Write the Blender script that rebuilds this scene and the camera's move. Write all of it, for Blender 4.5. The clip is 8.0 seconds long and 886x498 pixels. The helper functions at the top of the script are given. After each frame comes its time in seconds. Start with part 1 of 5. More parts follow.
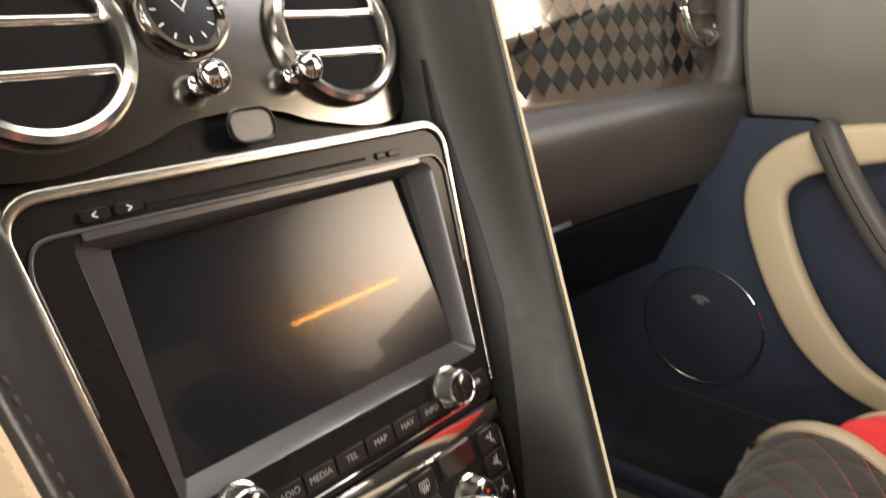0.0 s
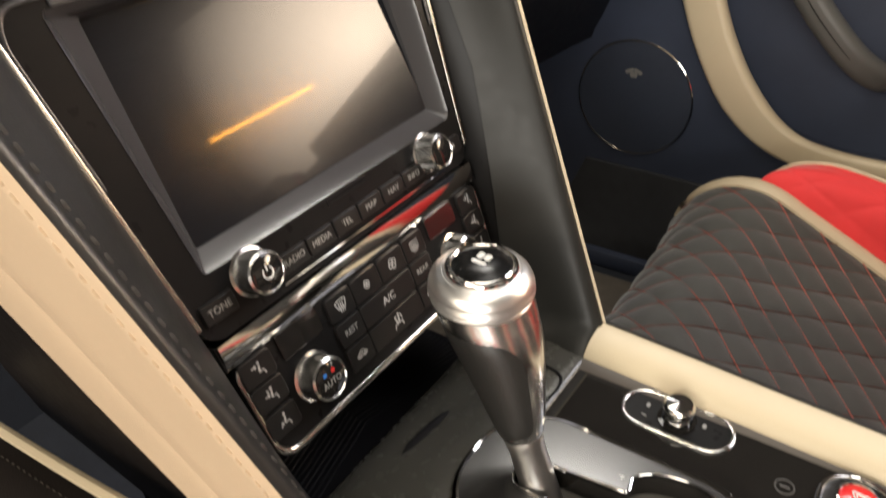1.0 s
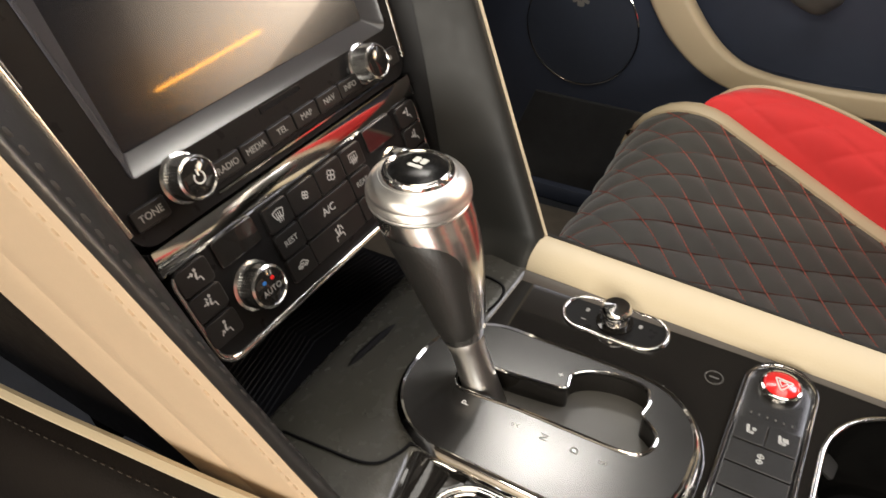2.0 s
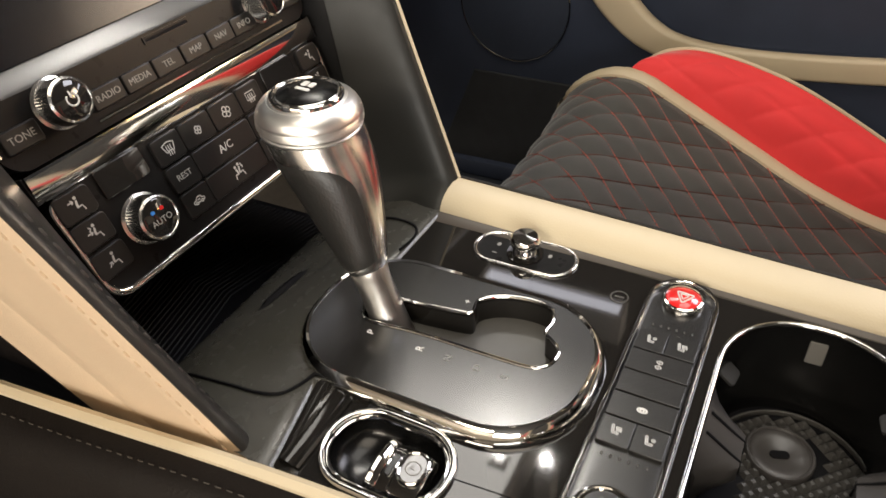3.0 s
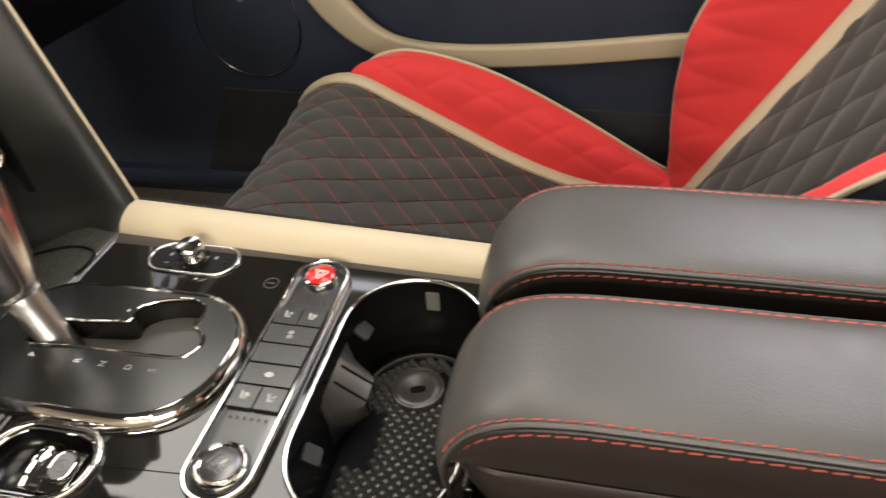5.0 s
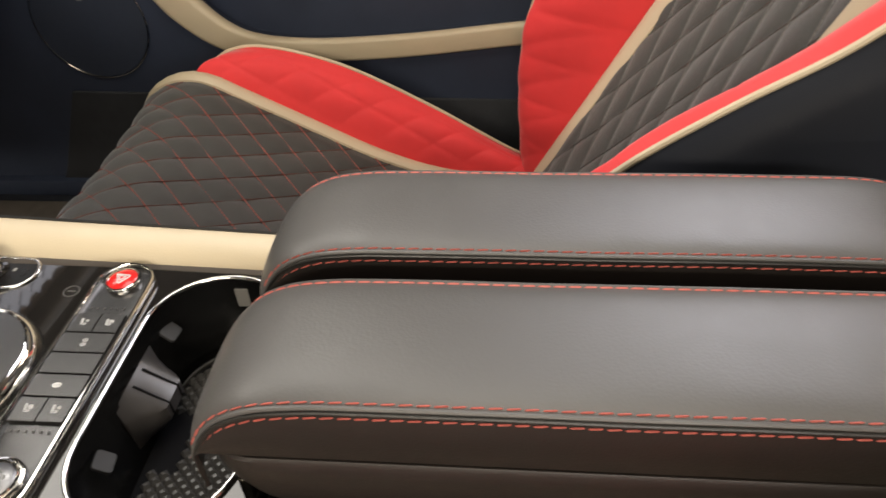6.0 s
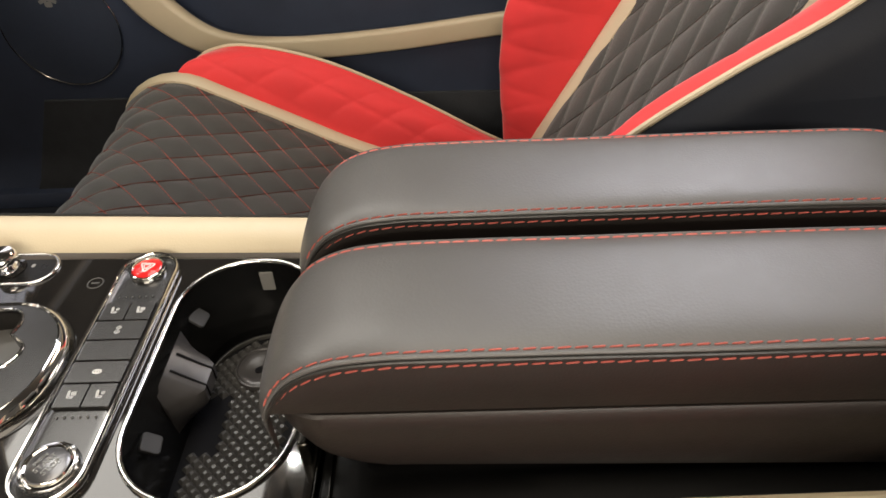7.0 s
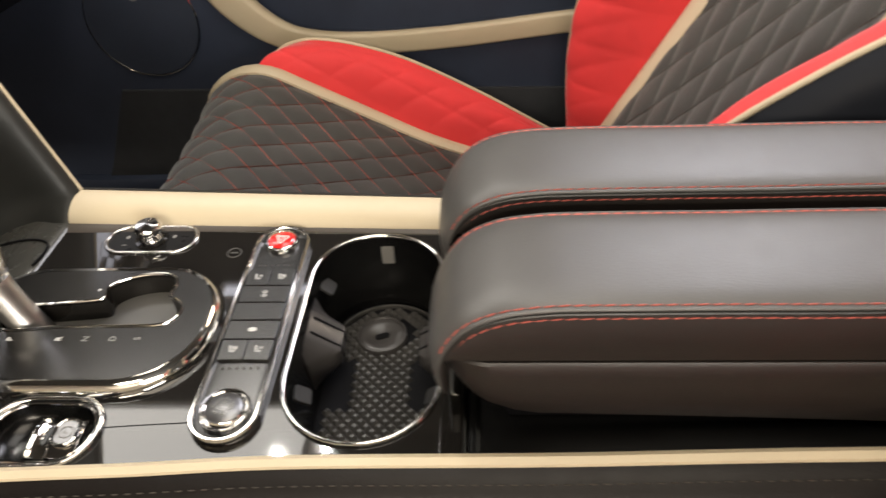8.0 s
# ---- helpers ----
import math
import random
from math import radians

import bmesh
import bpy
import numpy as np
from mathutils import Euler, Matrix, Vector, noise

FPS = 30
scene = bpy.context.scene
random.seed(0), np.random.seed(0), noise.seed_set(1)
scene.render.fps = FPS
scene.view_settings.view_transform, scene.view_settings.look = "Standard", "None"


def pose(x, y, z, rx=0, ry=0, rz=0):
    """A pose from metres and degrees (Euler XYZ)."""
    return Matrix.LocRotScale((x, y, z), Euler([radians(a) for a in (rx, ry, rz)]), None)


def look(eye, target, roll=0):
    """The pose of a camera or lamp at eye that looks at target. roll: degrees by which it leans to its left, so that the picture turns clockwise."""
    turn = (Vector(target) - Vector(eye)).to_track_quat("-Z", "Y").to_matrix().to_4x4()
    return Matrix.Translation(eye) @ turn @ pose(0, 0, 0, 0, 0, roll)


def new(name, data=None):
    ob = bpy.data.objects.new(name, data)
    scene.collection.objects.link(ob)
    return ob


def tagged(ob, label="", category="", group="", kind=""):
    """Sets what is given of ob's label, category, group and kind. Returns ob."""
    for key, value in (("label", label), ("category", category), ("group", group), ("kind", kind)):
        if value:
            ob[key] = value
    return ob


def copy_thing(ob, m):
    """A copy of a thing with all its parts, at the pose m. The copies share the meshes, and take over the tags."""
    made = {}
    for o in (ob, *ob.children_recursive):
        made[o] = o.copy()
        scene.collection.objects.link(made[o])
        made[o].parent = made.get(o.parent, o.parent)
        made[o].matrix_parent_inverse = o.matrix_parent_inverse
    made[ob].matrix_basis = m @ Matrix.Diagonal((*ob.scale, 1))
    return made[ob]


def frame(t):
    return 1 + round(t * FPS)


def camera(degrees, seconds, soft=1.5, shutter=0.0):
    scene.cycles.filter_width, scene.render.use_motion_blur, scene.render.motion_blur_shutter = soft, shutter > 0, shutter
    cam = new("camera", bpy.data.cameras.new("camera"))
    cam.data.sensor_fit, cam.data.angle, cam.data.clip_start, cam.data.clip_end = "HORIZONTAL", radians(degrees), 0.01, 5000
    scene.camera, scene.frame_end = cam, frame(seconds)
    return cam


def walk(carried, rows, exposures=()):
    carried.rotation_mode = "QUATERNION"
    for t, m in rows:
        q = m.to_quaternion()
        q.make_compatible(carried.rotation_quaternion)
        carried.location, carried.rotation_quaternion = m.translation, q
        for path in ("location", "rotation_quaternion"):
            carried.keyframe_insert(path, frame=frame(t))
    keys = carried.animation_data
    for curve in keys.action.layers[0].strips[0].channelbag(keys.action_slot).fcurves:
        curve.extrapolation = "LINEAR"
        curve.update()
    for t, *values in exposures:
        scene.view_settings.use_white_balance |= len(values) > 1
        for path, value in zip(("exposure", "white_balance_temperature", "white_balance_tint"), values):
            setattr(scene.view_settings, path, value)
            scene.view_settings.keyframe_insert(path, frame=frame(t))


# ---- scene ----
cam = camera(64.8, 8.0, shutter=0.4)
PATH = [
    (0, (-0.21, -0.021, 0.806), (1.17, 1.292, 0.196), -2.7),
    (0.5, (-0.238, -0.018, 0.811), (1.164, 1.116, -0.055), -3.8),
    (0.8, (-0.253, -0.003, 0.803), (1.107, 1.048, -0.22), -3.9),
    (1, (-0.248, -0.004, 0.789), (1.069, 1.006, -0.327), -4.6),
    (1.2, (-0.25, -0.006, 0.782), (1.045, 0.968, -0.39), -4.7),
    (2.3, (-0.256, -0.038, 0.753), (1.059, 0.821, -0.485), -4.2),
    (2.5, (-0.254, -0.052, 0.738), (1.075, 0.814, -0.481), -4.9),
    (3, (-0.261, -0.069, 0.729), (1.1, 0.736, -0.496), -4.8),
    (3.5, (-0.28, -0.074, 0.721), (1.102, 0.681, -0.512), -4.8),
    (4, (-0.275, -0.122, 0.737), (1.136, 0.575, -0.496), -4.8),
    (4.5, (-0.273, -0.174, 0.755), (1.194, 0.384, -0.484), -4.6),
    (5, (-0.268, -0.215, 0.754), (1.244, 0.191, -0.49), -4.5),
    (5.2, (-0.265, -0.231, 0.751), (1.253, 0.124, -0.503), -4.5),
    (6.3, (-0.266, -0.299, 0.754), (1.272, -0.184, -0.519), -2.8),
    (6.5, (-0.269, -0.289, 0.754), (1.27, -0.197, -0.52), -3.3),
    (7, (-0.29, -0.252, 0.747), (1.255, -0.191, -0.521), -3.3),
    (7.5, (-0.295, -0.244, 0.744), (1.246, -0.192, -0.53), -2.8),
    (7.7, (-0.314, -0.217, 0.748), (1.231, -0.161, -0.521), -2.9),
    (7.9, (-0.333, -0.199, 0.768), (1.2, -0.099, -0.513), -3.6),
    (8, (-0.331, -0.185, 0.762), (1.212, -0.069, -0.505), -3.4),
]
walk(cam, [(t, look(eye, target, roll)) for t, eye, target, roll in PATH], [(0, 0.13), (1, 0.03), (2.5, -0.03), (4, -0.05), (5.2, 0.0), (6.5, 0.06), (8, 0.14)])

# ---- world and light ----
world = bpy.data.worlds.new("world")
scene.world = world
world.use_nodes = True
world.node_tree.nodes["Background"].inputs[0].default_value = (0.55, 0.6, 0.75, 1)
world.node_tree.nodes["Background"].inputs[1].default_value = 0.02


def lamp(x, y, z, sx, sy, power, colour, target):
    data = bpy.data.lights.new("showroom_or_fill_light", "AREA")
    data.shape, data.size, data.size_y, data.energy, data.color = "RECTANGLE", sx, sy, power, colour
    ob = new("showroom_or_fill_light", data)
    ob.matrix_world = look((x, y, z), target)
    return ob


WARM, COOL, WHITE = (1.0, 0.88, 0.72), (0.93, 0.92, 1.0), (1.0, 0.95, 0.87)
LAMPS = [  # place, size, watts, colour
    (1.55, 0.79, 2.9, 0.030, 0.030, 11, WHITE),
    (1.59, 0.57, 2.9, 0.026, 0.026, 7, WHITE),
    (1.45, 2.05, 3.0, 0.10, 0.10, 12, WHITE),
    (2.70, -1.55, 3.0, 1.90, 1.30, 110, COOL),
    (-0.90, -0.50, 3.0, 1.40, 1.40, 36, WARM),
    (0.60, -0.30, 3.0, 1.20, 1.20, 22, WHITE),
    (1.54, 1.38, 3.0, 0.72, 1.34, 24, WHITE),
    # front fill, raised to brighten the cushion front and lid noses
    (0.90, 2.90, 3.0, 1.20, 1.40, 78, WHITE),
    (2.79, 1.00, 3.0, 0.10, 0.85, 1.8, COOL),
    # unseen fill added on the driver's side to brighten the door faces
    (-4.70, 0.20, 3.0, 0.80, 2.40, 290, WARM),
]
for x, y, z, sx, sy, power, colour in LAMPS:
    lamp(x, y, z, sx, sy, power, colour, (x, y + 0.001, 0))
# fill lamps in two unseen shop windows: driver's side behind the camera, and passenger's side
lamp(-5.98, -3.2, 1.7, 3.4, 2.2, 360, WHITE, (0.3, -3.2, 1.7))
lamp(5.98, -2.7, 2.3, 1.9, 1.1, 70, COOL, (0.3, -2.7, 2.3))


# ---- materials ----
def material(name, colour, rough=0.5, metal=0.0, vary=0.12, scale=14.0, grain=0.0, grain_scale=700.0, cells=True, coat=0.0, sheen=0.0, rough_vary=0.08, second=None, spec=0.5):
    m = bpy.data.materials.new(name)
    m.use_nodes = True
    nodes, links = m.node_tree.nodes, m.node_tree.links
    b = nodes["Principled BSDF"]
    b.inputs["Metallic"].default_value = metal
    b.inputs["Specular IOR Level"].default_value = spec
    b.inputs["Coat Weight"].default_value = coat
    b.inputs["Coat Roughness"].default_value = 0.04
    b.inputs["Sheen Weight"].default_value = sheen
    b.inputs["Sheen Roughness"].default_value = 0.4
    tex = nodes.new("ShaderNodeTexCoord")
    noise_a = nodes.new("ShaderNodeTexNoise")
    noise_a.inputs["Scale"].default_value, noise_a.inputs["Detail"].default_value = scale, 6
    links.new(tex.outputs["Object"], noise_a.inputs["Vector"])
    ramp = nodes.new("ShaderNodeMix")
    ramp.data_type = "RGBA"
    low = tuple(c * (1 - vary) for c in colour)
    high = second or tuple(min(1, c * (1 + vary)) for c in colour)
    ramp.inputs[6].default_value, ramp.inputs[7].default_value = (*low, 1), (*high, 1)
    links.new(noise_a.outputs["Fac"], ramp.inputs[0])
    links.new(ramp.outputs[2], b.inputs["Base Color"])
    noise_b = nodes.new("ShaderNodeTexNoise")
    noise_b.inputs["Scale"].default_value, noise_b.inputs["Detail"].default_value = scale * 7, 4
    links.new(tex.outputs["Object"], noise_b.inputs["Vector"])
    span = nodes.new("ShaderNodeMapRange")
    span.inputs[3].default_value, span.inputs[4].default_value = max(0.01, rough - rough_vary), min(1, rough + rough_vary)
    links.new(noise_b.outputs["Fac"], span.inputs[0])
    links.new(span.outputs[0], b.inputs["Roughness"])
    if grain:
        g = nodes.new("ShaderNodeTexVoronoi" if cells else "ShaderNodeTexNoise")
        g.inputs["Scale"].default_value = grain_scale
        links.new(tex.outputs["Object"], g.inputs["Vector"])
        bump = nodes.new("ShaderNodeBump")
        bump.inputs["Strength"].default_value, bump.inputs["Distance"].default_value = grain, 0.0006
        links.new(g.outputs[0], bump.inputs["Height"])
        links.new(bump.outputs[0], b.inputs["Normal"])
    return m


def glow(name, colour, strength):
    m = bpy.data.materials.new(name)
    m.use_nodes = True
    b = m.node_tree.nodes["Principled BSDF"]
    b.inputs["Base Color"].default_value = (*colour, 1)
    b.inputs["Emission Color"].default_value = (*colour, 1)
    b.inputs["Emission Strength"].default_value = strength
    return m


LEATHER = material("black_leather", (0.016, 0.0155, 0.0145), 0.40, grain=0.14, vary=0.2)
# lid tops: black leather lightened for the overhead sheen on it
LEATHER_PAD = material("lit_black_leather_pad", (0.078, 0.0755, 0.0730), 0.42, grain=0.10, vary=0.10, spec=0.5)
LEATHER_DARK = material("dark_navy_leather", (0.0100, 0.0120, 0.0175), 0.55, grain=0.09, vary=0.2, spec=0.15)
FIN = material("dark_grey_stack_leather", (0.0145, 0.0148, 0.0132), 0.47, grain=0.05, vary=0.12, spec=0.36)
PAD_GLOSS = material("glossy_grey_pad_leather", (0.050, 0.049, 0.043), 0.26, grain=0.06, vary=0.12)
DASH = material("taupe_dash_leather", (0.070, 0.069, 0.065), 0.48, grain=0.12, vary=0.12)
# lid sides: colour darkened for the shade beside the driver's seat
PAD_SIDE = material("shaded_brown_pad_side", (0.0155, 0.0118, 0.0102), 0.46, grain=0.10, vary=0.10)
DOOR_NAVY = material("navy_door_leather", (0.029, 0.038, 0.064), 0.5, grain=0.09, vary=0.2, spec=0.4)
CARPET_DARK = material("dark_door_carpet", (0.022, 0.024, 0.028), 0.95, vary=0.3, scale=40, grain=0.8, grain_scale=450, cells=False)
TAUPE = material("taupe_satin_trim", (0.060, 0.050, 0.041), 0.42, vary=0.1, rough_vary=0.05, spec=0.4)
DOOR_GREY = material("grey_door_leather", (0.160, 0.157, 0.142), 0.5, grain=0.12, vary=0.15)
CREAM = material("cream_leather", (0.52, 0.44, 0.305), 0.45, grain=0.12, vary=0.06)
BEIGE = material("beige_leather", (0.59, 0.455, 0.315), 0.45, grain=0.2, vary=0.06)
RED = material("red_alcantara", (0.72, 0.036, 0.040), 0.75, grain=0.35, grain_scale=1400, cells=False, vary=0.15, sheen=0.4)
SUEDE = material("grey_alcantara", (0.041, 0.0405, 0.0370), 0.85, grain=0.5, grain_scale=1400, cells=False, vary=0.22, sheen=0.30)
RED_THREAD = material("red_thread", (0.50, 0.120, 0.095), 0.45, vary=0.2, scale=300)
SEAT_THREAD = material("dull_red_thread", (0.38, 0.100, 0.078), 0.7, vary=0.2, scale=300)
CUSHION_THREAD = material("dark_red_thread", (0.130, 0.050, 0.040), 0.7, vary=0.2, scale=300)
FLANK = material("brown_black_leather", (0.0062, 0.0046, 0.0038), 0.42, grain=0.16, vary=0.2, spec=0.22)
FLANK_THREAD = material("dark_taupe_thread", (0.050, 0.043, 0.034), 0.7, vary=0.2, scale=300)
# tray ribs: near-black colour holds the shade of the cavity
TRAY = material("shaded_tray_rubber", (0.004, 0.004, 0.004), 0.6, vary=0.2, spec=0.15)
GRIP_GREY = material("dark_grey_plastic", (0.045, 0.042, 0.041), 0.30, vary=0.1, rough_vary=0.03)
SLOT_GREY = material("grey_slot_cover", (0.085, 0.082, 0.077), 0.42, vary=0.15)
KNURL = material("knurled_metal", (0.74, 0.73, 0.71), 0.20, metal=1.0, vary=0.04, rough_vary=0.04)
CREAM_THREAD = material("beige_thread", (0.56, 0.43, 0.29), 0.7, vary=0.2, scale=300)
DARK_THREAD = material("dark_thread", (0.060, 0.057, 0.054), 0.7, vary=0.2, scale=300)
CHROME = material("polished_chrome", (0.69, 0.68, 0.66), 0.07, metal=1.0, vary=0.03, rough_vary=0.04)
SATIN = material("satin_aluminium", (0.66, 0.65, 0.63), 0.23, metal=1.0, vary=0.03, rough_vary=0.03)
BRUSHED = material("brushed_cap_metal", (0.80, 0.79, 0.77), 0.36, metal=1.0, vary=0.03, rough_vary=0.04)
DARK_CHROME = material("dark_polished_metal", (0.082, 0.079, 0.070), 0.26, metal=1.0, vary=0.08, rough_vary=0.03)
VENT_METAL = material("polished_dark_vent_metal", (0.140, 0.136, 0.125), 0.17, metal=1.0, vary=0.05, rough_vary=0.03)
FRAME_METAL = material("satin_frame_metal", (0.34, 0.328, 0.30), 0.26, metal=1.0, vary=0.06, rough_vary=0.05)
SHAFT = material("frosted_shaft_metal", (0.46, 0.45, 0.43), 0.36, metal=1.0, vary=0.10, scale=90, rough_vary=0.10)
PIANO = material("piano_black", (0.012, 0.011, 0.010), 0.035, vary=0.2, coat=0.1, rough_vary=0.01)
SATIN_BLACK = material("satin_black_plastic", (0.009, 0.0088, 0.0090), 0.28, vary=0.15, rough_vary=0.02, spec=0.10)
WELL = material("black_well_plastic", (0.005, 0.005, 0.005), 0.22, vary=0.15, rough_vary=0.02, spec=0.3)
BUTTON = material("soft_black_button", (0.0125, 0.012, 0.0117), 0.30, vary=0.12, rough_vary=0.03, spec=0.22)
BAR_KEY = material("satin_switch_black", (0.012, 0.0115, 0.011), 0.26, vary=0.12, rough_vary=0.03, spec=0.6)
GATE_BLACK = material("satin_gate_black", (0.010, 0.0096, 0.0092), 0.22, vary=0.12, rough_vary=0.02, spec=0.75)
GRILLE = material("navy_speaker_cloth", (0.018, 0.025, 0.043), 0.6, vary=0.2, grain=0.5, grain_scale=600)
BADGE_GREY = material("grey_badge_lacquer", (0.085, 0.080, 0.072), 0.35, vary=0.15, scale=120)
BEZEL = material("grey_bezel", (0.040, 0.039, 0.041), 0.24, vary=0.06, rough_vary=0.01, spec=0.45)
GLASS = material("screen_glass", (0.006, 0.007, 0.010), 0.175, vary=0.05, rough_vary=0.01, spec=0.20, coat=0.20)
BLACK = material("matt_black", (0.004, 0.004, 0.005), 0.7, vary=0.2, spec=0.12)
RUBBER = material("black_rubber", (0.050, 0.048, 0.045), 0.40, vary=0.2)
FLAP = material("grey_rubber_flap", (0.017, 0.0165, 0.016), 0.6, vary=0.1)
PAD_GREY = material("pale_rubber_pad", (0.16, 0.156, 0.146), 0.5, vary=0.1)
WHITE_INK = material("white_ink", (0.62, 0.62, 0.60), 0.5, vary=0.05)
ICON_INK = material("pale_grey_ink", (0.42, 0.42, 0.41), 0.5, vary=0.05)
GREY_INK = material("grey_ink", (0.24, 0.24, 0.23), 0.5, vary=0.05)
BLUE_INK = material("blue_ink", (0.02, 0.16, 0.5), 0.5, vary=0.05)
RED_GLOSS = material("red_translucent_plastic", (0.62, 0.02, 0.02), 0.15, vary=0.08, coat=0.5)
CARPET = material("navy_black_carpet", (0.010, 0.013, 0.021), 0.95, vary=0.35, scale=40, grain=1.0, grain_scale=500, cells=False)
MAT = material("dark_floor_mat", (0.085, 0.073, 0.060), 0.95, vary=0.3, scale=40, grain=1.0, grain_scale=450, cells=False)
VENEER = material("brown_lacquered_veneer", (0.075, 0.058, 0.043), 0.06, vary=0.25, scale=60, coat=1.0, rough_vary=0.03)
VENEER_DARK = material("black_lacquered_veneer", (0.010, 0.010, 0.011), 0.06, vary=0.2, coat=1.0, rough_vary=0.03)
BACK_THREAD = material("dull_grey_thread", (0.13, 0.125, 0.12), 0.7, vary=0.2, scale=300)
RING = material("satin_chrome_ring", (0.72, 0.70, 0.66), 0.20, metal=1.0, vary=0.04, rough_vary=0.04)
WALL_PAINT = material("beige_wall_paint", (0.50, 0.46, 0.41), 0.8, vary=0.06, scale=3, grain=0.3, grain_scale=120, cells=False)
CEILING_PAINT = material("dark_ceiling_paint", (0.03, 0.029, 0.028), 0.8, vary=0.08, scale=3)
TILE = material("grey_floor_tile", (0.22, 0.20, 0.18), 0.25, vary=0.12, scale=2)
ORANGE_GLOW = glow("orange_led", (1.0, 0.40, 0.04), 230.0)
LIGHT_BOX = glow("beige_light_box", (1.0, 0.80, 0.60), 6.0)
nodes, links = LIGHT_BOX.node_tree.nodes, LIGHT_BOX.node_tree.links
nodes["Principled BSDF"].inputs["Base Color"].default_value = (0.03, 0.03, 0.03, 1)
tex, ball, power = nodes.new("ShaderNodeTexCoord"), nodes.new("ShaderNodeTexGradient"), nodes.new("ShaderNodeMath")
ball.gradient_type, power.operation = "SPHERICAL", "MULTIPLY"
power.inputs[1].default_value = 45.0
shift = nodes.new("ShaderNodeMapping")
shift.inputs["Scale"].default_value = (0.72, 0.66, 1.0)
shift.inputs["Location"].default_value = (0.509, -0.02, 0.0)
links.new(tex.outputs["Object"], shift.inputs["Vector"])
links.new(shift.outputs["Vector"], ball.inputs["Vector"])
links.new(ball.outputs["Fac"], power.inputs[0])
links.new(power.outputs[0], nodes["Principled BSDF"].inputs["Emission Strength"])
START_GREY = material("dark_satin_cap", (0.20, 0.20, 0.205), 0.36, metal=1.0, vary=0.05, rough_vary=0.03)
LAMP_CASE = material("white_lamp_case", (0.7, 0.7, 0.7), 0.4, vary=0.03)


# ---- building helpers ----
def thing(name, at=(0, 0, 0)):
    ob = new(name)
    ob.location = at
    ob.empty_display_size = 0.05
    return ob


def to_mesh(name, bm, mat, sharp=38):
    bmesh.ops.recalc_face_normals(bm, faces=bm.faces)
    for f in bm.faces:
        f.smooth = True
    for e in bm.edges:
        flat = any(len(f.verts) > 6 for f in e.link_faces)
        e.smooth = not (flat or (len(e.link_faces) == 2 and e.calc_face_angle() > radians(sharp)))
    me = bpy.data.meshes.new(name)
    bm.to_mesh(me)
    bm.free()
    me.materials.append(mat)
    return me


def place(name, me, parent, m=None, label=""):
    """A mesh under a thing or part, at the world pose m."""
    ob = new(name, me)
    ob.parent = parent
    if parent is not None and parent.type == "EMPTY":
        ob.matrix_parent_inverse = Matrix.Translation(-parent.location)
    elif parent is not None:
        ob.matrix_parent_inverse = parent.matrix_basis.inverted()
    if m is not None:
        ob.matrix_basis = m
    if label:
        ob["label"] = label
    return ob


def part(name, bm, mat, parent, label="", m=None, sharp=38):
    if m is not None:
        bm.transform(m)
    return place(name, to_mesh(name, bm, mat, sharp), parent, None, label)


def skin(rings, closed=True, caps=True, loop=False):
    """Quads between rings of equally many points."""
    bm = bmesh.new()
    rows = [[bm.verts.new(p) for p in ring] for ring in rings]
    n = len(rows[0])
    pairs = list(zip(rows, rows[1:])) + ([(rows[-1], rows[0])] if loop else [])
    for a, b in pairs:
        for i in range(n if closed else n - 1):
            j = (i + 1) % n
            bm.faces.new((a[i], a[j], b[j], b[i]))
    if caps and closed and not loop:
        bm.faces.new(rows[0])
        bm.faces.new(rows[-1])
    return bm


def merge(*bms):
    out = bms[0]
    for other in bms[1:]:
        me = bpy.data.meshes.new("tmp")
        other.to_mesh(me)
        other.free()
        out.from_mesh(me)
        bpy.data.meshes.remove(me)
    return out


def fillet(points, radii, n=6):
    """A closed outline with rounded corners."""
    out = []
    count = len(points)
    for i, p in enumerate(points):
        r = radii[i] if isinstance(radii, (list, tuple)) else radii
        p = Vector(p)
        a, b = (Vector(points[i - 1]) - p), (Vector(points[(i + 1) % count]) - p)
        turn = math.pi - a.angle(b)
        cut = min(r * math.tan(turn / 2), 0.49 * a.length, 0.49 * b.length)
        a, b = p + a.normalized() * cut, p + b.normalized() * cut
        k = 0.5523
        for s in range(n + 1):
            t = s / n
            c1, c2 = a.lerp(p, k), b.lerp(p, k)
            q = a * (1 - t) ** 3 + c1 * 3 * t * (1 - t) ** 2 + c2 * 3 * t * t * (1 - t) + b * t**3
            out.append((q.x, q.y))
    return out


def rrect(cx, cy, w, h, r, n=6):
    x, y = w / 2, h / 2
    return fillet([(cx - x, cy - y), (cx + x, cy - y), (cx + x, cy + y), (cx - x, cy + y)], r, n)


def circle(cx, cy, r, n=32):
    return [(cx + r * math.cos(2 * math.pi * i / n), cy + r * math.sin(2 * math.pi * i / n)) for i in range(n)]


def glide(points, n=8, closed=False):
    """A smooth curve through points of any dimension."""
    pts = [np.array(p, float) for p in points]
    count, out = len(pts), []
    for i in range(count if closed else count - 1):
        if closed:
            a, b, c, d = pts[i - 1], pts[i], pts[(i + 1) % count], pts[(i + 2) % count]
        else:
            a, b, c, d = pts[max(i - 1, 0)], pts[i], pts[i + 1], pts[min(i + 2, count - 1)]
        for s in range(n):
            t = s / n
            out.append(0.5 * (2 * b + (c - a) * t + (2 * a - 5 * b + 4 * c - d) * t**2 + (3 * b - a - 3 * c + d) * t**3))
    if not closed:
        out.append(pts[-1])
    return [tuple(p) for p in out]


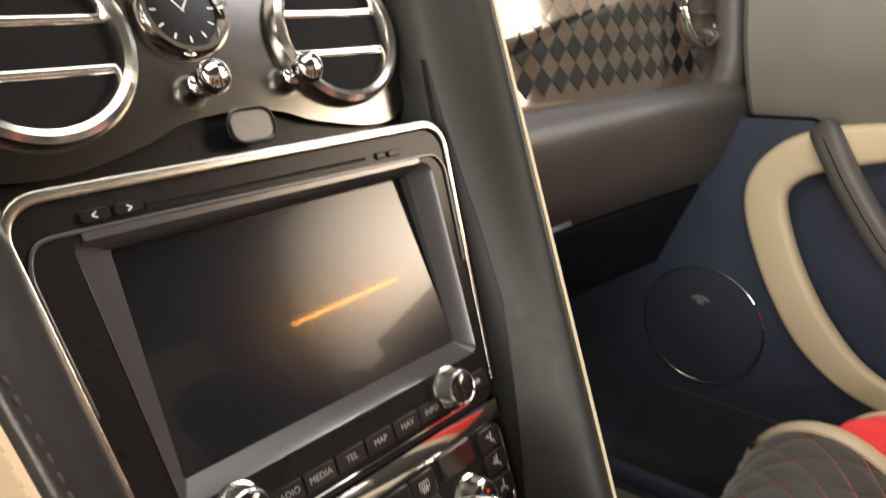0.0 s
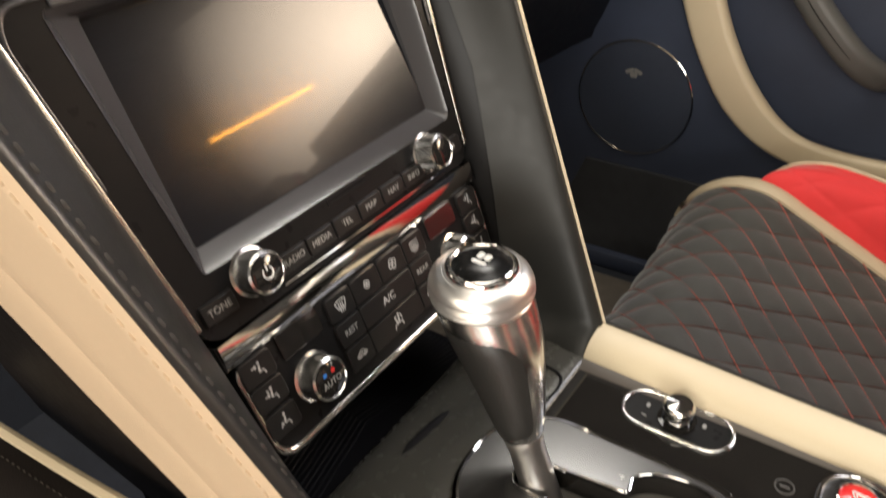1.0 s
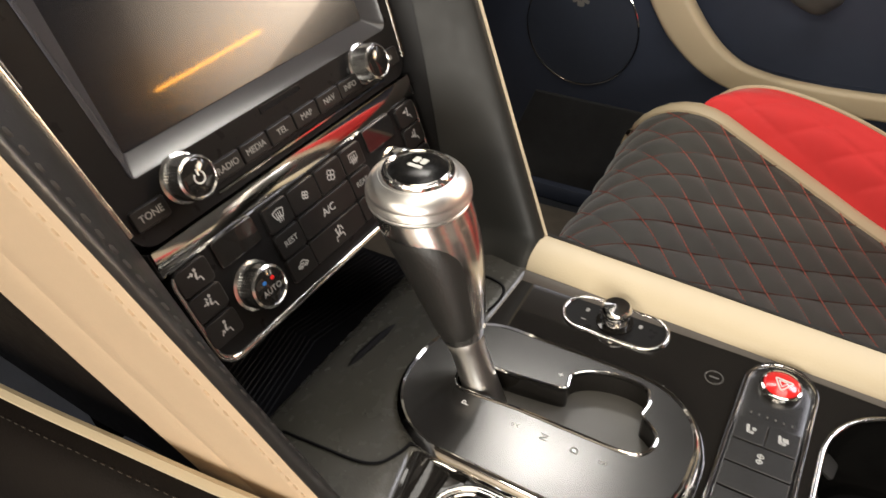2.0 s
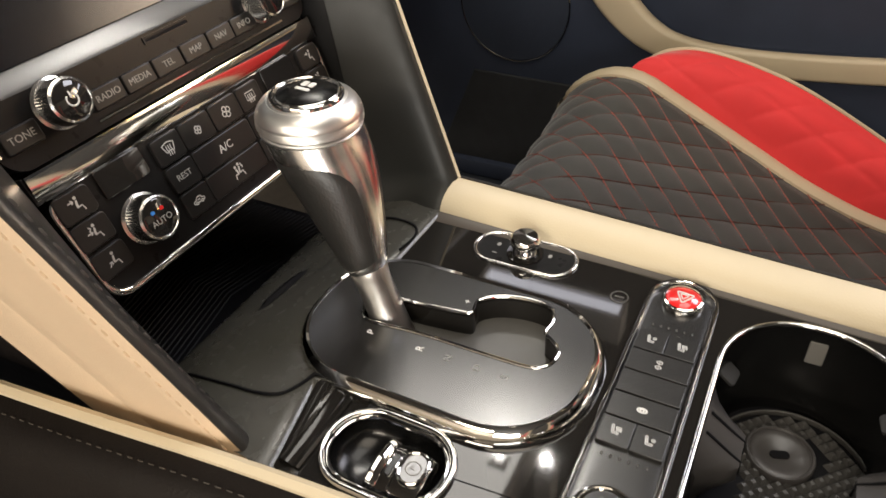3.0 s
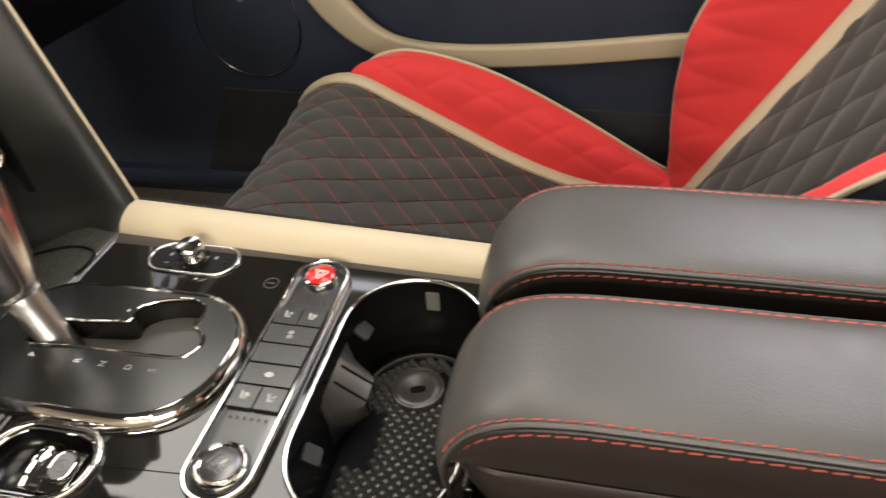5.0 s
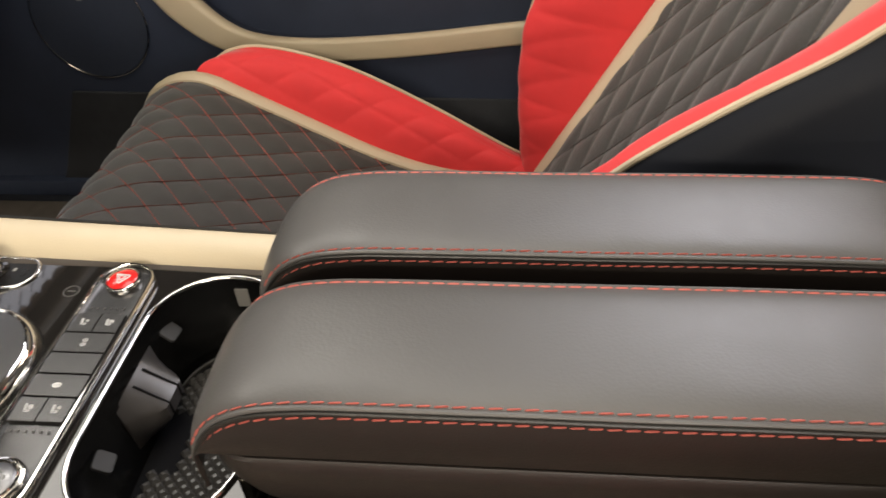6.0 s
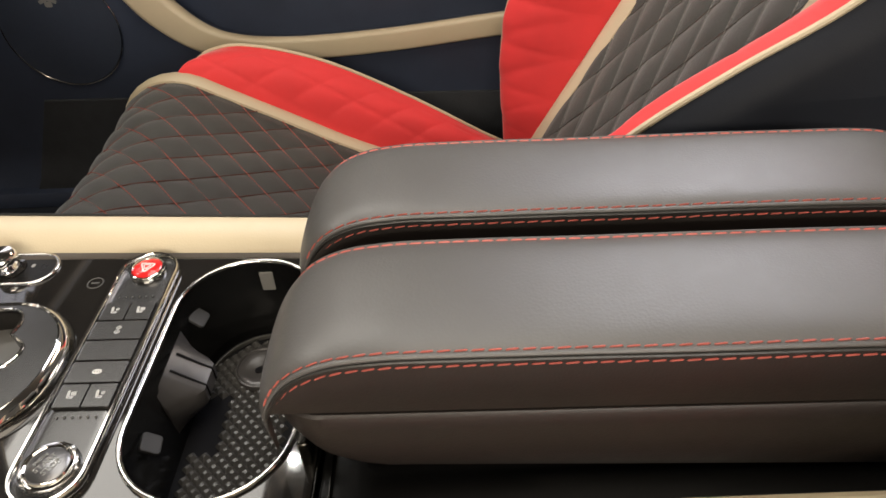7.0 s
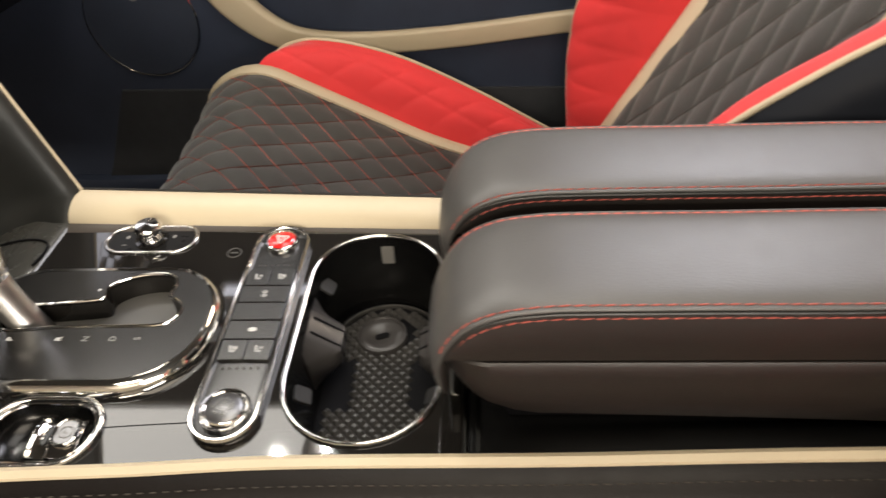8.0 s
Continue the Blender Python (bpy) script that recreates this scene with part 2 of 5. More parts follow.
def inset(outline, by):
    n, out = len(outline), []
    area = sum(outline[i - 1][0] * outline[i][1] - outline[i][0] * outline[i - 1][1] for i in range(n))
    sign = 1 if area > 0 else -1
    for i in range(n):
        a, b = Vector(outline[i - 1]), Vector(outline[(i + 1) % n])
        d = (b - a).normalized()
        out.append((outline[i][0] - sign * d.y * by, outline[i][1] + sign * d.x * by))
    return out


def slab(outline, z0, z1, bevel=0.0, seg=3, dome=0.0):
    rings = [[(x, y, z0) for x, y in outline]]
    if bevel:
        for s in range(seg + 1):
            a = s / seg * math.pi / 2
            rings.append([(x, y, z1 - bevel + bevel * math.sin(a)) for x, y in inset(outline, bevel * (1 - math.cos(a)))])
    else:
        rings.append([(x, y, z1) for x, y in outline])
    if dome:
        cx, cy = sum(p[0] for p in outline) / len(outline), sum(p[1] for p in outline) / len(outline)
        top = rings[-1]
        for f in (0.75, 0.45, 0.15):
            rings.append([(cx + (x - cx) * f, cy + (y - cy) * f, z + dome * (1 - f * f)) for x, y, z in top])
    return skin(rings)


def plate(outer, holes, z0, z1):
    """A sheet with openings right through it."""
    bm = bmesh.new()
    for z in (z0, z1):
        edges = []
        for line in (outer, *holes):
            vs = [bm.verts.new((x, y, z)) for x, y in line]
            edges += [bm.edges.new((vs[i - 1], vs[i])) for i in range(len(vs))]
        bmesh.ops.triangle_fill(bm, edges=edges, use_beauty=True)
    bm2 = bmesh.new()
    for line in (outer, *holes):
        a = [bm2.verts.new((x, y, z0)) for x, y in line]
        b = [bm2.verts.new((x, y, z1)) for x, y in line]
        for i in range(len(a)):
            bm2.faces.new((a[i - 1], a[i], b[i], b[i - 1]))
    bm = merge(bm, bm2)
    bmesh.ops.remove_doubles(bm, verts=bm.verts, dist=1e-6)
    return bm


def sweep(path, section, closed=False, up=(0, 0, 1), scales=None, caps=True):
    """A section (side, up) carried along a path."""
    pts = [Vector(p) for p in path]
    n, rings, up = len(pts), [], Vector(up)
    for i, p in enumerate(pts):
        if closed:
            d = pts[(i + 1) % n] - pts[i - 1]
        else:
            d = pts[min(i + 1, n - 1)] - pts[max(i - 1, 0)]
        d.normalize()
        side = d.cross(up).normalized()
        top = side.cross(d)
        k = scales[i] if scales else 1.0
        rings.append([tuple(p + side * a * k + top * b * k) for a, b in section])
    return skin(rings, loop=closed, caps=caps)


def tube(path, r, closed=False, up=(0, 0, 1), n=8, caps=True):
    return sweep(path, circle(0, 0, r, n), closed, up, caps=caps)


def lathe(profile, n=40, knurl=0.0, knurled=()):
    rings = []
    for k, (r, z) in enumerate(profile):
        ring = []
        for i in range(n):
            a = 2 * math.pi * i / n
            q = r * (1 - (knurl if (k in knurled and i % 2) else 0))
            ring.append((max(q, 1e-5) * math.cos(a), max(q, 1e-5) * math.sin(a), z))
        rings.append(ring)
    return skin(rings)


def box(x0, x1, y0, y1, z0, z1, bevel=0.0, seg=2):
    bm = bmesh.new()
    bmesh.ops.create_cube(bm, size=1, matrix=Matrix.Translation(((x0 + x1) / 2, (y0 + y1) / 2, (z0 + z1) / 2)) @ Matrix.Diagonal((x1 - x0, y1 - y0, z1 - z0, 1)))
    if bevel:
        bmesh.ops.bevel(bm, geom=bm.edges[:], offset=bevel, segments=seg, affect="EDGES", profile=0.5)
    return bm


def lettering(text, size, m, mat, parent, name="lettering"):
    """Raised print in the xy plane of the pose m."""
    curve = bpy.data.curves.new("print", "FONT")
    curve.body, curve.size, curve.align_x, curve.align_y, curve.extrude = text, size, "CENTER", "CENTER", 0.00012
    curve.resolution_u = 3
    ob = new("print", curve)
    me = bpy.data.meshes.new_from_object(ob)
    bpy.data.objects.remove(ob)
    bpy.data.curves.remove(curve)
    me.materials.clear()
    me.materials.append(mat)
    return place(name, me, parent, m)


def stitches(path, length, gap, r, normals=None, up=(0, 0, 1), lift=0.0003, slant=0.0):
    """A row of short threads along a path: one joined piece."""
    pts = [Vector(p) for p in path]
    gone = [0.0]
    for a, b in zip(pts, pts[1:]):
        gone.append(gone[-1] + (b - a).length)

    def at(s):
        i = min(max(np.searchsorted(gone, s) - 1, 0), len(pts) - 2)
        f = (s - gone[i]) / max(gone[i + 1] - gone[i], 1e-9)
        return pts[i].lerp(pts[i + 1], f), (Vector(normals[i]) if normals else Vector(up))

    verts, faces, s = [], [], 0.0
    while s + length < gone[-1]:
        (a, u), (b, _) = at(s), at(s + length)
        d = (b - a).normalized()
        side = d.cross(u).normalized() * r
        u = u.normalized()
        k = len(verts)
        for f, wide in ((0.0, 0.35), (0.16, 0.9), (0.84, 0.9), (1.0, 0.35)):
            c = a.lerp(b, f) + side * slant * (1 - 2 * f)
            verts += [c - side * wide, c + u * (lift + r * wide * 1.1), c + side * wide]
        for q in (k, k + 3, k + 6):
            faces += [(q, q + 1, q + 4, q + 3), (q + 1, q + 2, q + 5, q + 4)]
        s += length + gap
    bm = bmesh.new()
    vs = [bm.verts.new(v) for v in verts]
    for f in faces:
        bm.faces.new([vs[i] for i in f])
    return bm


def surf(points, n):
    """A curve in y and z with its normals, evenly spaced."""
    line = np.array(glide(points, 12))
    gone = np.r_[0, np.cumsum(np.hypot(*np.diff(line, axis=0).T))]
    s = np.linspace(0, gone[-1], n)
    pts = np.stack([np.interp(s, gone, line[:, k]) for k in (0, 1)], 1)
    d = np.gradient(pts, axis=0)
    d /= np.hypot(*d.T)[:, None]
    return s, pts, np.stack([d[:, 1], -d[:, 0]], 1)


# ---- the setting: showroom round the car ----
def setting(name, bm, mat, label, category):
    ob = new(name, to_mesh(name, bm, mat))
    return tagged(ob, label, category, kind="structure")


setting("floor", box(-6, 6, -7, 5, -0.42, -0.35), TILE, "grey polished showroom floor under the car", "floor")
setting("wall_north", box(-6, 6, 5, 5.1, -0.35, 3.2), WALL_PAINT, "beige painted showroom wall in front of the car", "wall")
setting("wall_south", box(-6, 6, -7.1, -7, -0.35, 3.2), WALL_PAINT, "beige painted showroom wall behind the car", "wall")
TOE = Matrix(((0, 0, 1, 6.1), (1, 0, 0, 0), (0, 1, 0, 0), (0, 0, 0, 1)))
bm = plate([(-7, -0.35), (5, -0.35), (5, 3.2), (-7, 3.2)], [[(-3.7, 1.7), (-1.7, 1.7), (-1.7, 2.9), (-3.7, 2.9)]], -0.1, 0.0)
bm.transform(TOE)
setting("wall_east", bm, WALL_PAINT, "beige painted showroom wall beside the passenger door", "wall")
TOW = Matrix(((0, 0, 1, -6.0), (1, 0, 0, 0), (0, 1, 0, 0), (0, 0, 0, 1)))
bm = plate([(-7, -0.35), (5, -0.35), (5, 3.2), (-7, 3.2)], [[(-4.95, 0.55), (-1.45, 0.55), (-1.45, 2.85), (-4.95, 2.85)]], -0.1, 0.0)
bm.transform(TOW)
setting("wall_west", bm, WALL_PAINT, "beige painted showroom wall beside the driver's side", "wall")
setting("ceiling", box(-6, 6, -7, 5, 3.2, 3.3), CEILING_PAINT, "dark painted showroom ceiling with light panels", "ceiling")
for x, y, z, sx, sy, power, colour in LAMPS:
    case = thing("ceiling_light", (x, y, 3.2))
    tagged(case, "white rectangular case of a showroom or added fill light under the dark ceiling", "ceiling light", group="ceiling lights")
    ex, ey = sx / 2 + 0.03, sy / 2 + 0.03
    part("frame", plate([(x - ex, y - ey), (x + ex, y - ey), (x + ex, y + ey), (x - ex, y + ey)], [[(x - ex + 0.025, y - ey + 0.025), (x + ex - 0.025, y - ey + 0.025), (x + ex - 0.025, y + ey - 0.025), (x - ex + 0.025, y + ey - 0.025)]], 2.98, 3.2), LAMP_CASE, case)
strip = new("led_strip", to_mesh("led_strip", tube([(2.27, -3.47, 1.83), (2.615, -3.28, 1.785), (2.96, -3.09, 1.745)], 0.009, up=(0.5, -0.8, 0)), ORANGE_GLOW))
tagged(strip, "thin orange glowing light strip on the showroom stand", "light strip")
for a, b in (((2.30, -3.455, 1.826), (2.40, -3.62, 1.826)), ((2.93, -3.105, 1.748), (3.03, -3.27, 1.748))):
    part("bracket", tube([a, b], 0.004), SATIN_BLACK, strip)
light_box = new("light_box", to_mesh("light_box", slab(rrect(0, 0, 2.7, 1.9, 0.05), -0.06, 0.0, 0.01), LIGHT_BOX))
light_box.matrix_basis = look((3.20, -3.66, 1.84), (0.06, 0.28, 0.66)) @ pose(0, 0, 0, 0, 180, 0)
tagged(light_box, "softly glowing beige light box on thin steel legs", "light box")
for u in (-1.1, 1.1):
    top = light_box.matrix_basis @ Vector((u, -0.93, -0.03))
    part("leg", tube([tuple(top), (top.x, top.y, -0.35)], 0.02, up=(0, 1, 0)), SATIN, light_box, "thin steel leg")

# cabin tub
setting("cabin_floor", box(-0.86, 0.86, -1.3, 1.15, -0.06, 0.0), CARPET, "dark navy carpet on the car's floor", "carpet")
setting("cabin_firewall", box(-0.86, 0.86, 1.0, 1.06, 0.0, 0.85), CARPET, "dark carpeted bulkhead at the end of the footwell", "bulkhead")
setting("cabin_rear_panel", box(-0.86, 0.86, -1.3, -1.24, 0.0, 0.62), LEATHER_DARK, "dark leather panel behind the seats", "panel")
bm = slab(rrect(0.5, 0.58, 0.5, 0.62, 0.06), 0.0, 0.012, 0.004)
tagged(new("floor_mat", to_mesh("floor_mat", bm, MAT)), "dark brown tufted floor mat in the passenger footwell", "floor mat")


# ---- centre stack ----
def facia_y(z):
    return 0.243 + 0.325 * (z - 0.567)


def half_width(z):
    return float(np.interp(z, (0.40, 0.50, 0.567, 0.745, 0.90), (0.106, 0.108, 0.113, 0.131, 0.150)))


def fin_x(z, side=-1):
    x = 0.127 + 0.15 * (z - 0.446)
    return x if side < 0 or z > 0.4515 else float(np.interp(z, (0.405, 0.432, 0.4515), (0.1005, 0.1012, 0.1275)))


def fin_y(z, side=-1):
    return 0.142 + 0.415 * ((z if side < 0 else max(z, 0.4515)) - 0.45)


FACIA = Matrix(((1, 0, 0, -0.002), (0, 0.309, -0.951, 0.243), (0, 0.951, 0.309, 0.567), (0, 0, 0, 1)))


def on_facia(u, v, w=0.0, turn=0.0):
    return FACIA @ pose(u, v, w, 0, 0, turn)


stack = thing("centre_stack", (0, 0.25, 0.40))
tagged(stack, "black leather centre stack surround with cream leather sides", "dashboard")
LEVELS = [0.405 + 0.00775 * i for i in range(67)]
for side in (-1, 1):
    rows, outer, trim = [], [], []
    for z in LEVELS:
        a, b = half_width(z), fin_x(z, side)
        ya, yb = facia_y(z), fin_y(z, side)
        a = min(a, b - 0.004)
        inner = glide([(a - 0.004, ya + 0.035), (a + 0.001, ya + 0.004), (a + 0.35 * (b - a), ya - 0.42 * (ya - yb)), (b - 0.0105, yb + 0.0085), (b - 0.0045, yb + 0.0006), (b, yb)], 4)
        back = [(b + 0.001, yb + 0.004), (b - 0.002, yb + 0.02), (a + 0.012, ya + 0.03)]
        rows.append([(side * x, y, z) for x, y in inner + back])
        limit = a + (b - a) * float(np.interp(z, (0.46, 0.53, 0.58, 0.63, 0.676, 0.718, 0.753, 0.79), (0.04, 0.14, 0.21, 0.26, 0.20, 0.12, 0.06, 0.02)))
        reach = [q / 5 for q in range(6)]
        xs, ys = [p[0] for p in inner], [p[1] for p in inner]
        strip = [(a + (limit - a) * f, float(np.interp(a + (limit - a) * f, xs, ys))) for f in reach]
        trim.append([(x - 0.0006, y - 0.0010, z) for x, y in strip] + [(x + 0.003, y + 0.004, z) for x, y in reversed(strip)])
    part("fin", skin(rows), LEATHER if side < 0 else FIN, stack, "dark leather cheek of the stack")
    if side > 0:
        part("cheek_trim", skin(trim[8:50]), SATIN_BLACK, stack, "black trim strip inside the leather cheek")
    shade = []
    for i, z in enumerate(LEVELS):
        b, yb = fin_x(z), fin_y(z)
        reach = 0.34 if side > 0 else 0.250 + 0.75 * (z - 0.45) - yb

        def side_at(t, sunk=0.0):
            drop = 0.20 * t * max(0.0, 1 - i / 24) - 0.12 * t * t * 4
            return (side * (b - sunk + 0.0022 - 0.0022 * math.exp(-t * 300) + 0.012 * math.sin(min(t, 0.2) * 6)), yb + 0.0006 + t, z - drop)

        fold = ((0.53, 0.0), (0.55, 0.0005), (0.565, 0.0008), (0.58, 0.0005), (0.60, 0.0)) if side < 0 else ((0.6, 0.0),)
        line = [side_at(t) for t in (0, 0.004, 0.0075, 0.0085, 0.0095, 0.014, 0.12 * reach, 0.25 * reach, 0.4 * reach)] + [side_at(f * reach, deep) for f, deep in fold] + [side_at(0.8 * reach), side_at(reach)]
        x, y, z1 = line[3]
        line[3] = (x - side * 0.0007, y, z1)
        outer.append(line + [(x - side * 0.003, y + 0.003, z) for x, y, z in reversed(line)])
        dark = [side_at(t, 0.004) for t in (0.8 * reach, reach, 0.5 * reach + 0.18, 0.36)]
        shade.append(dark + [(x - side * 0.003, y, z) for x, y, z in reversed(dark)])
    if side < 0:
        part("side_board", skin(shade[1:]), FLANK, stack, "dark leather board beyond the cream side panel")
    part("side_panel", skin(outer[1 if side < 0 else 6:]), BEIGE if side < 0 else CREAM, stack, "cream leather side panel with sewn edge")
    if side > 0:
        part("edge_piping", tube([(fin_x(z) + 0.0012, fin_y(z) - 0.0002, z) for z in LEVELS[6:]], 0.0013, up=(1, 0, 0)), CREAM, stack, "cream piping on the cheek's edge")
    for dx, thread in ((0.0085, CREAM_THREAD),):
        path = [(side * (fin_x(z) + 0.0025), fin_y(z) + dx, z) for z in LEVELS[1:]]
        ob = part("stitching", stitches(path, 0.0042, 0.003, 0.0005, up=(side, -0.2, 0), lift=0.0006), thread, stack)
        ob["kind"] = "stuff"
    path = [(side * (fin_x(z) - 0.0078), fin_y(z) + 0.0044, z) for z in LEVELS[1:]]
    if side < 0:
        part("stitching", stitches(path, 0.0044, 0.0036, 0.0007, up=(-side * 0.9, -1, 0.3), lift=0.0006), DARK_THREAD, stack)["kind"] = "stuff"
part("back_board", box(-0.126, 0.126, 0.36, 0.38, 0.36, 0.95), BLACK, stack)

# infotainment unit
unit = thing("infotainment_unit", (0, 0.25, 0.57))
tagged(unit, "black infotainment unit with a switched-off screen in a chrome frame", "infotainment unit")
OUT = fillet([(-0.1125, 0.0025), (0.1135, 0.0025), (0.1320, 0.187), (-0.1340, 0.187)], [0.012, 0.012, 0.016, 0.016], 8)
HOLE = fillet([(-0.0985, 0.0350), (0.1085, 0.0350), (0.1135, 0.1640), (-0.1090, 0.1640)], [0.003, 0.006, 0.008, 0.004], 5)
part("body", plate(OUT, [HOLE], -0.030, 0.0), SATIN_BLACK, unit, m=FACIA)
RAIL = OUT[17:] + OUT[:1]
part("chrome_frame", sweep([(x, y, 0.0010) for x, y in RAIL], rrect(0, 0, 0.0062, 0.0034, 0.0014, 3), scales=[float(np.interp(y, (0.165, 0.186), (0.52, 1.0))) for _, y in RAIL]), FRAME_METAL, unit, "polished chrome frame", m=FACIA)
SCR = [(-0.091, 0.0455), (0.0990, 0.0455), (0.0990, 0.1585), (-0.091, 0.1585)]
SCRF = fillet(SCR, 0.0015, 5)
part("bezel", skin([[(x, y, 0.0005) for x, y in HOLE], [(x, y, -0.0015) for x, y in inset(HOLE, 0.0015)], [(x, y, -0.0090) for x, y in SCRF], [(x, y, -0.0200) for x, y in SCRF]], caps=False), BEZEL, unit, "grey sloping screen bezel", m=FACIA)
part("screen", slab([(x, y - 0.102) for x, y in SCRF], -0.0030, 0.0, 0.0004), GLASS, unit, "dark glossy glass screen", m=on_facia(0, 0.102, -0.0125) @ pose(0, 0, 0, -4, 0, 0))
part("disc_slot", plate(rrect(-0.005, 0.1735, 0.136, 0.0040, 0.0015), [rrect(-0.005, 0.1735, 0.133, 0.0018, 0.0008)], 0.0002, 0.0012), SATIN_BLACK, unit, m=FACIA)
part("disc_slot_mouth", box(-0.0715, 0.0615, 0.1726, 0.1744, 0.0002, 0.0005), BLACK, unit, m=FACIA)
part("top_lip", sweep([(u, v, 0.0009) for u, v in glide([(-0.1205, 0.090), (-0.1262, 0.140), (-0.1270, 0.157), (-0.1215, 0.1675), (-0.108, 0.1690)], 5) + glide([(0.106, 0.1675), (0.1175, 0.1665), (0.1240, 0.158), (0.1235, 0.144), (0.1190, 0.095)], 5)], rrect(0, 0, 0.0022, 0.0016, 0.0007, 3)), BEZEL, unit, "raised edge round the screen surround", m=FACIA)
part("top_ledge", slab(fillet([(-0.104, 0.1640), (0.104, 0.1632), (0.104, 0.1680), (-0.104, 0.1690)], 0.001, 3), 0.0, 0.0014, 0.0006), BEZEL, unit, "pale ledge under the disc slot", m=FACIA)


def key(name, u, v, w, h, parent, mat=BUTTON, high=0.0022, text="", size=0.0052, ink=WHITE_INK, frame_m=FACIA, r=0.0012, lift=0.0):
    ob = place(name, to_mesh(name, slab(rrect(0, 0, w, h, r, 3), 0, high, min(0.0007, r * 0.6), 2), mat), parent, frame_m @ pose(u, v, lift))
    if text:
        lettering(text, size, frame_m @ pose(u, v, lift + high + 0.0001), ink, ob)
    return ob


def marks(parent, bars, ink, frame_m, lift, name="mark"):
    """A printed sign of plain bars: (u, v, length, width, degrees)."""
    bms = [slab(rrect(0, 0, l, t, t * 0.3, 2), 0, 0.0002) for *_, l, t, _ in bars]
    for bm, (u, v, _, _, turn) in zip(bms, bars):
        bm.transform(pose(u, v, lift, 0, 0, turn))
    return place(name, to_mesh(name, merge(*bms), ink), parent, frame_m)


for u, arrow in ((-0.0965, 1), (-0.0815, -1)):
    k = key("disc_key", u, 0.1745, 0.0132, 0.0060, unit, SATIN_BLACK, 0.0026, r=0.0022)
    marks(k, [(u - 0.0003 * arrow, 0.1752, 0.0026, 0.0006, 30 * arrow), (u - 0.0003 * arrow, 0.1738, 0.0026, 0.0006, -30 * arrow)], WHITE_INK, FACIA, 0.0027)
for u, w in ((0.0735, 0.0075), (0.0845, 0.010)):
    key("disc_key", u, 0.1735, w, 0.0042, unit, SATIN_BLACK, 0.0018)
for name_text, u in (("RADIO", -0.0495), ("MEDIA", -0.0283), ("TEL", -0.0071), ("MAP", 0.0141), ("NAV", 0.0353), ("INFO", 0.0560)):
    key("menu_key", u, 0.0165, 0.0202, 0.0105, unit, text=name_text, size=0.0050, ink=GREY_INK)
key("menu_key", -0.0995, 0.0175, 0.0200, 0.0110, unit, text="TONE", size=0.0052, ink=GREY_INK)
k = key("menu_key", 0.0990, 0.0175, 0.0200, 0.0110, unit)
marks(k, [(0.0975, 0.0175, 0.0085, 0.003, 0)], GREY_INK, FACIA, 0.0023)
part("card_slot", merge(plate(rrect(0.003, 0.0315, 0.034, 0.0042, 0.0008), [rrect(0.003, 0.0315, 0.031, 0.0020, 0.0005)], 0.0, 0.0008)), SATIN_BLACK, unit, m=FACIA)
part("card_slot_mouth", box(-0.0125, 0.0185, 0.0306, 0.0324, 0.0001, 0.0004), BLACK, unit, m=FACIA)
part("chrome_line", sweep([(-0.061, 0.0070, 0.0008), (0.088, 0.0070, 0.0008)], circle(0, 0, 0.0009, 6)), CHROME, unit, "thin chrome line under the keys", m=FACIA)


def strokes(parent, lines, width, ink, frame_m, lift, name="mark"):
    """A printed sign of drawn lines, each a run of (u, v) points."""
    bm = bmesh.new()
    for line in lines:
        pts = [Vector(p) for p in line]
        n, closed = len(pts), (Vector(line[0]) - Vector(line[-1])).length < 1e-6
        rows = []
        for i, p in enumerate(pts):
            a = pts[i - 1 if i else (n - 2 if closed else 0)]
            b = pts[i + 1 if i < n - 1 else (1 if closed else n - 1)]
            d = (b - a).normalized() * width / 2
            rows.append([bm.verts.new((p.x + q * d.y, p.y - q * d.x, lift)) for q in (-1, 1)])
        for a, b in zip(rows, rows[1:]):
            bm.faces.new((a[0], a[1], b[1], b[0]))
    return place(name, to_mesh(name, bm, ink), parent, frame_m)


def loop_line(cx, cy, r, n=14, flat=1.0):
    return [(cx + r * math.cos(2 * math.pi * i / n), cy + r * flat * math.sin(2 * math.pi * i / n)) for i in range(n + 1)]


def wave(x, y0, y1, amp):
    return [(x + amp * math.sin(6.3 * i / 8), y0 + (y1 - y0) * i / 8) for i in range(9)]


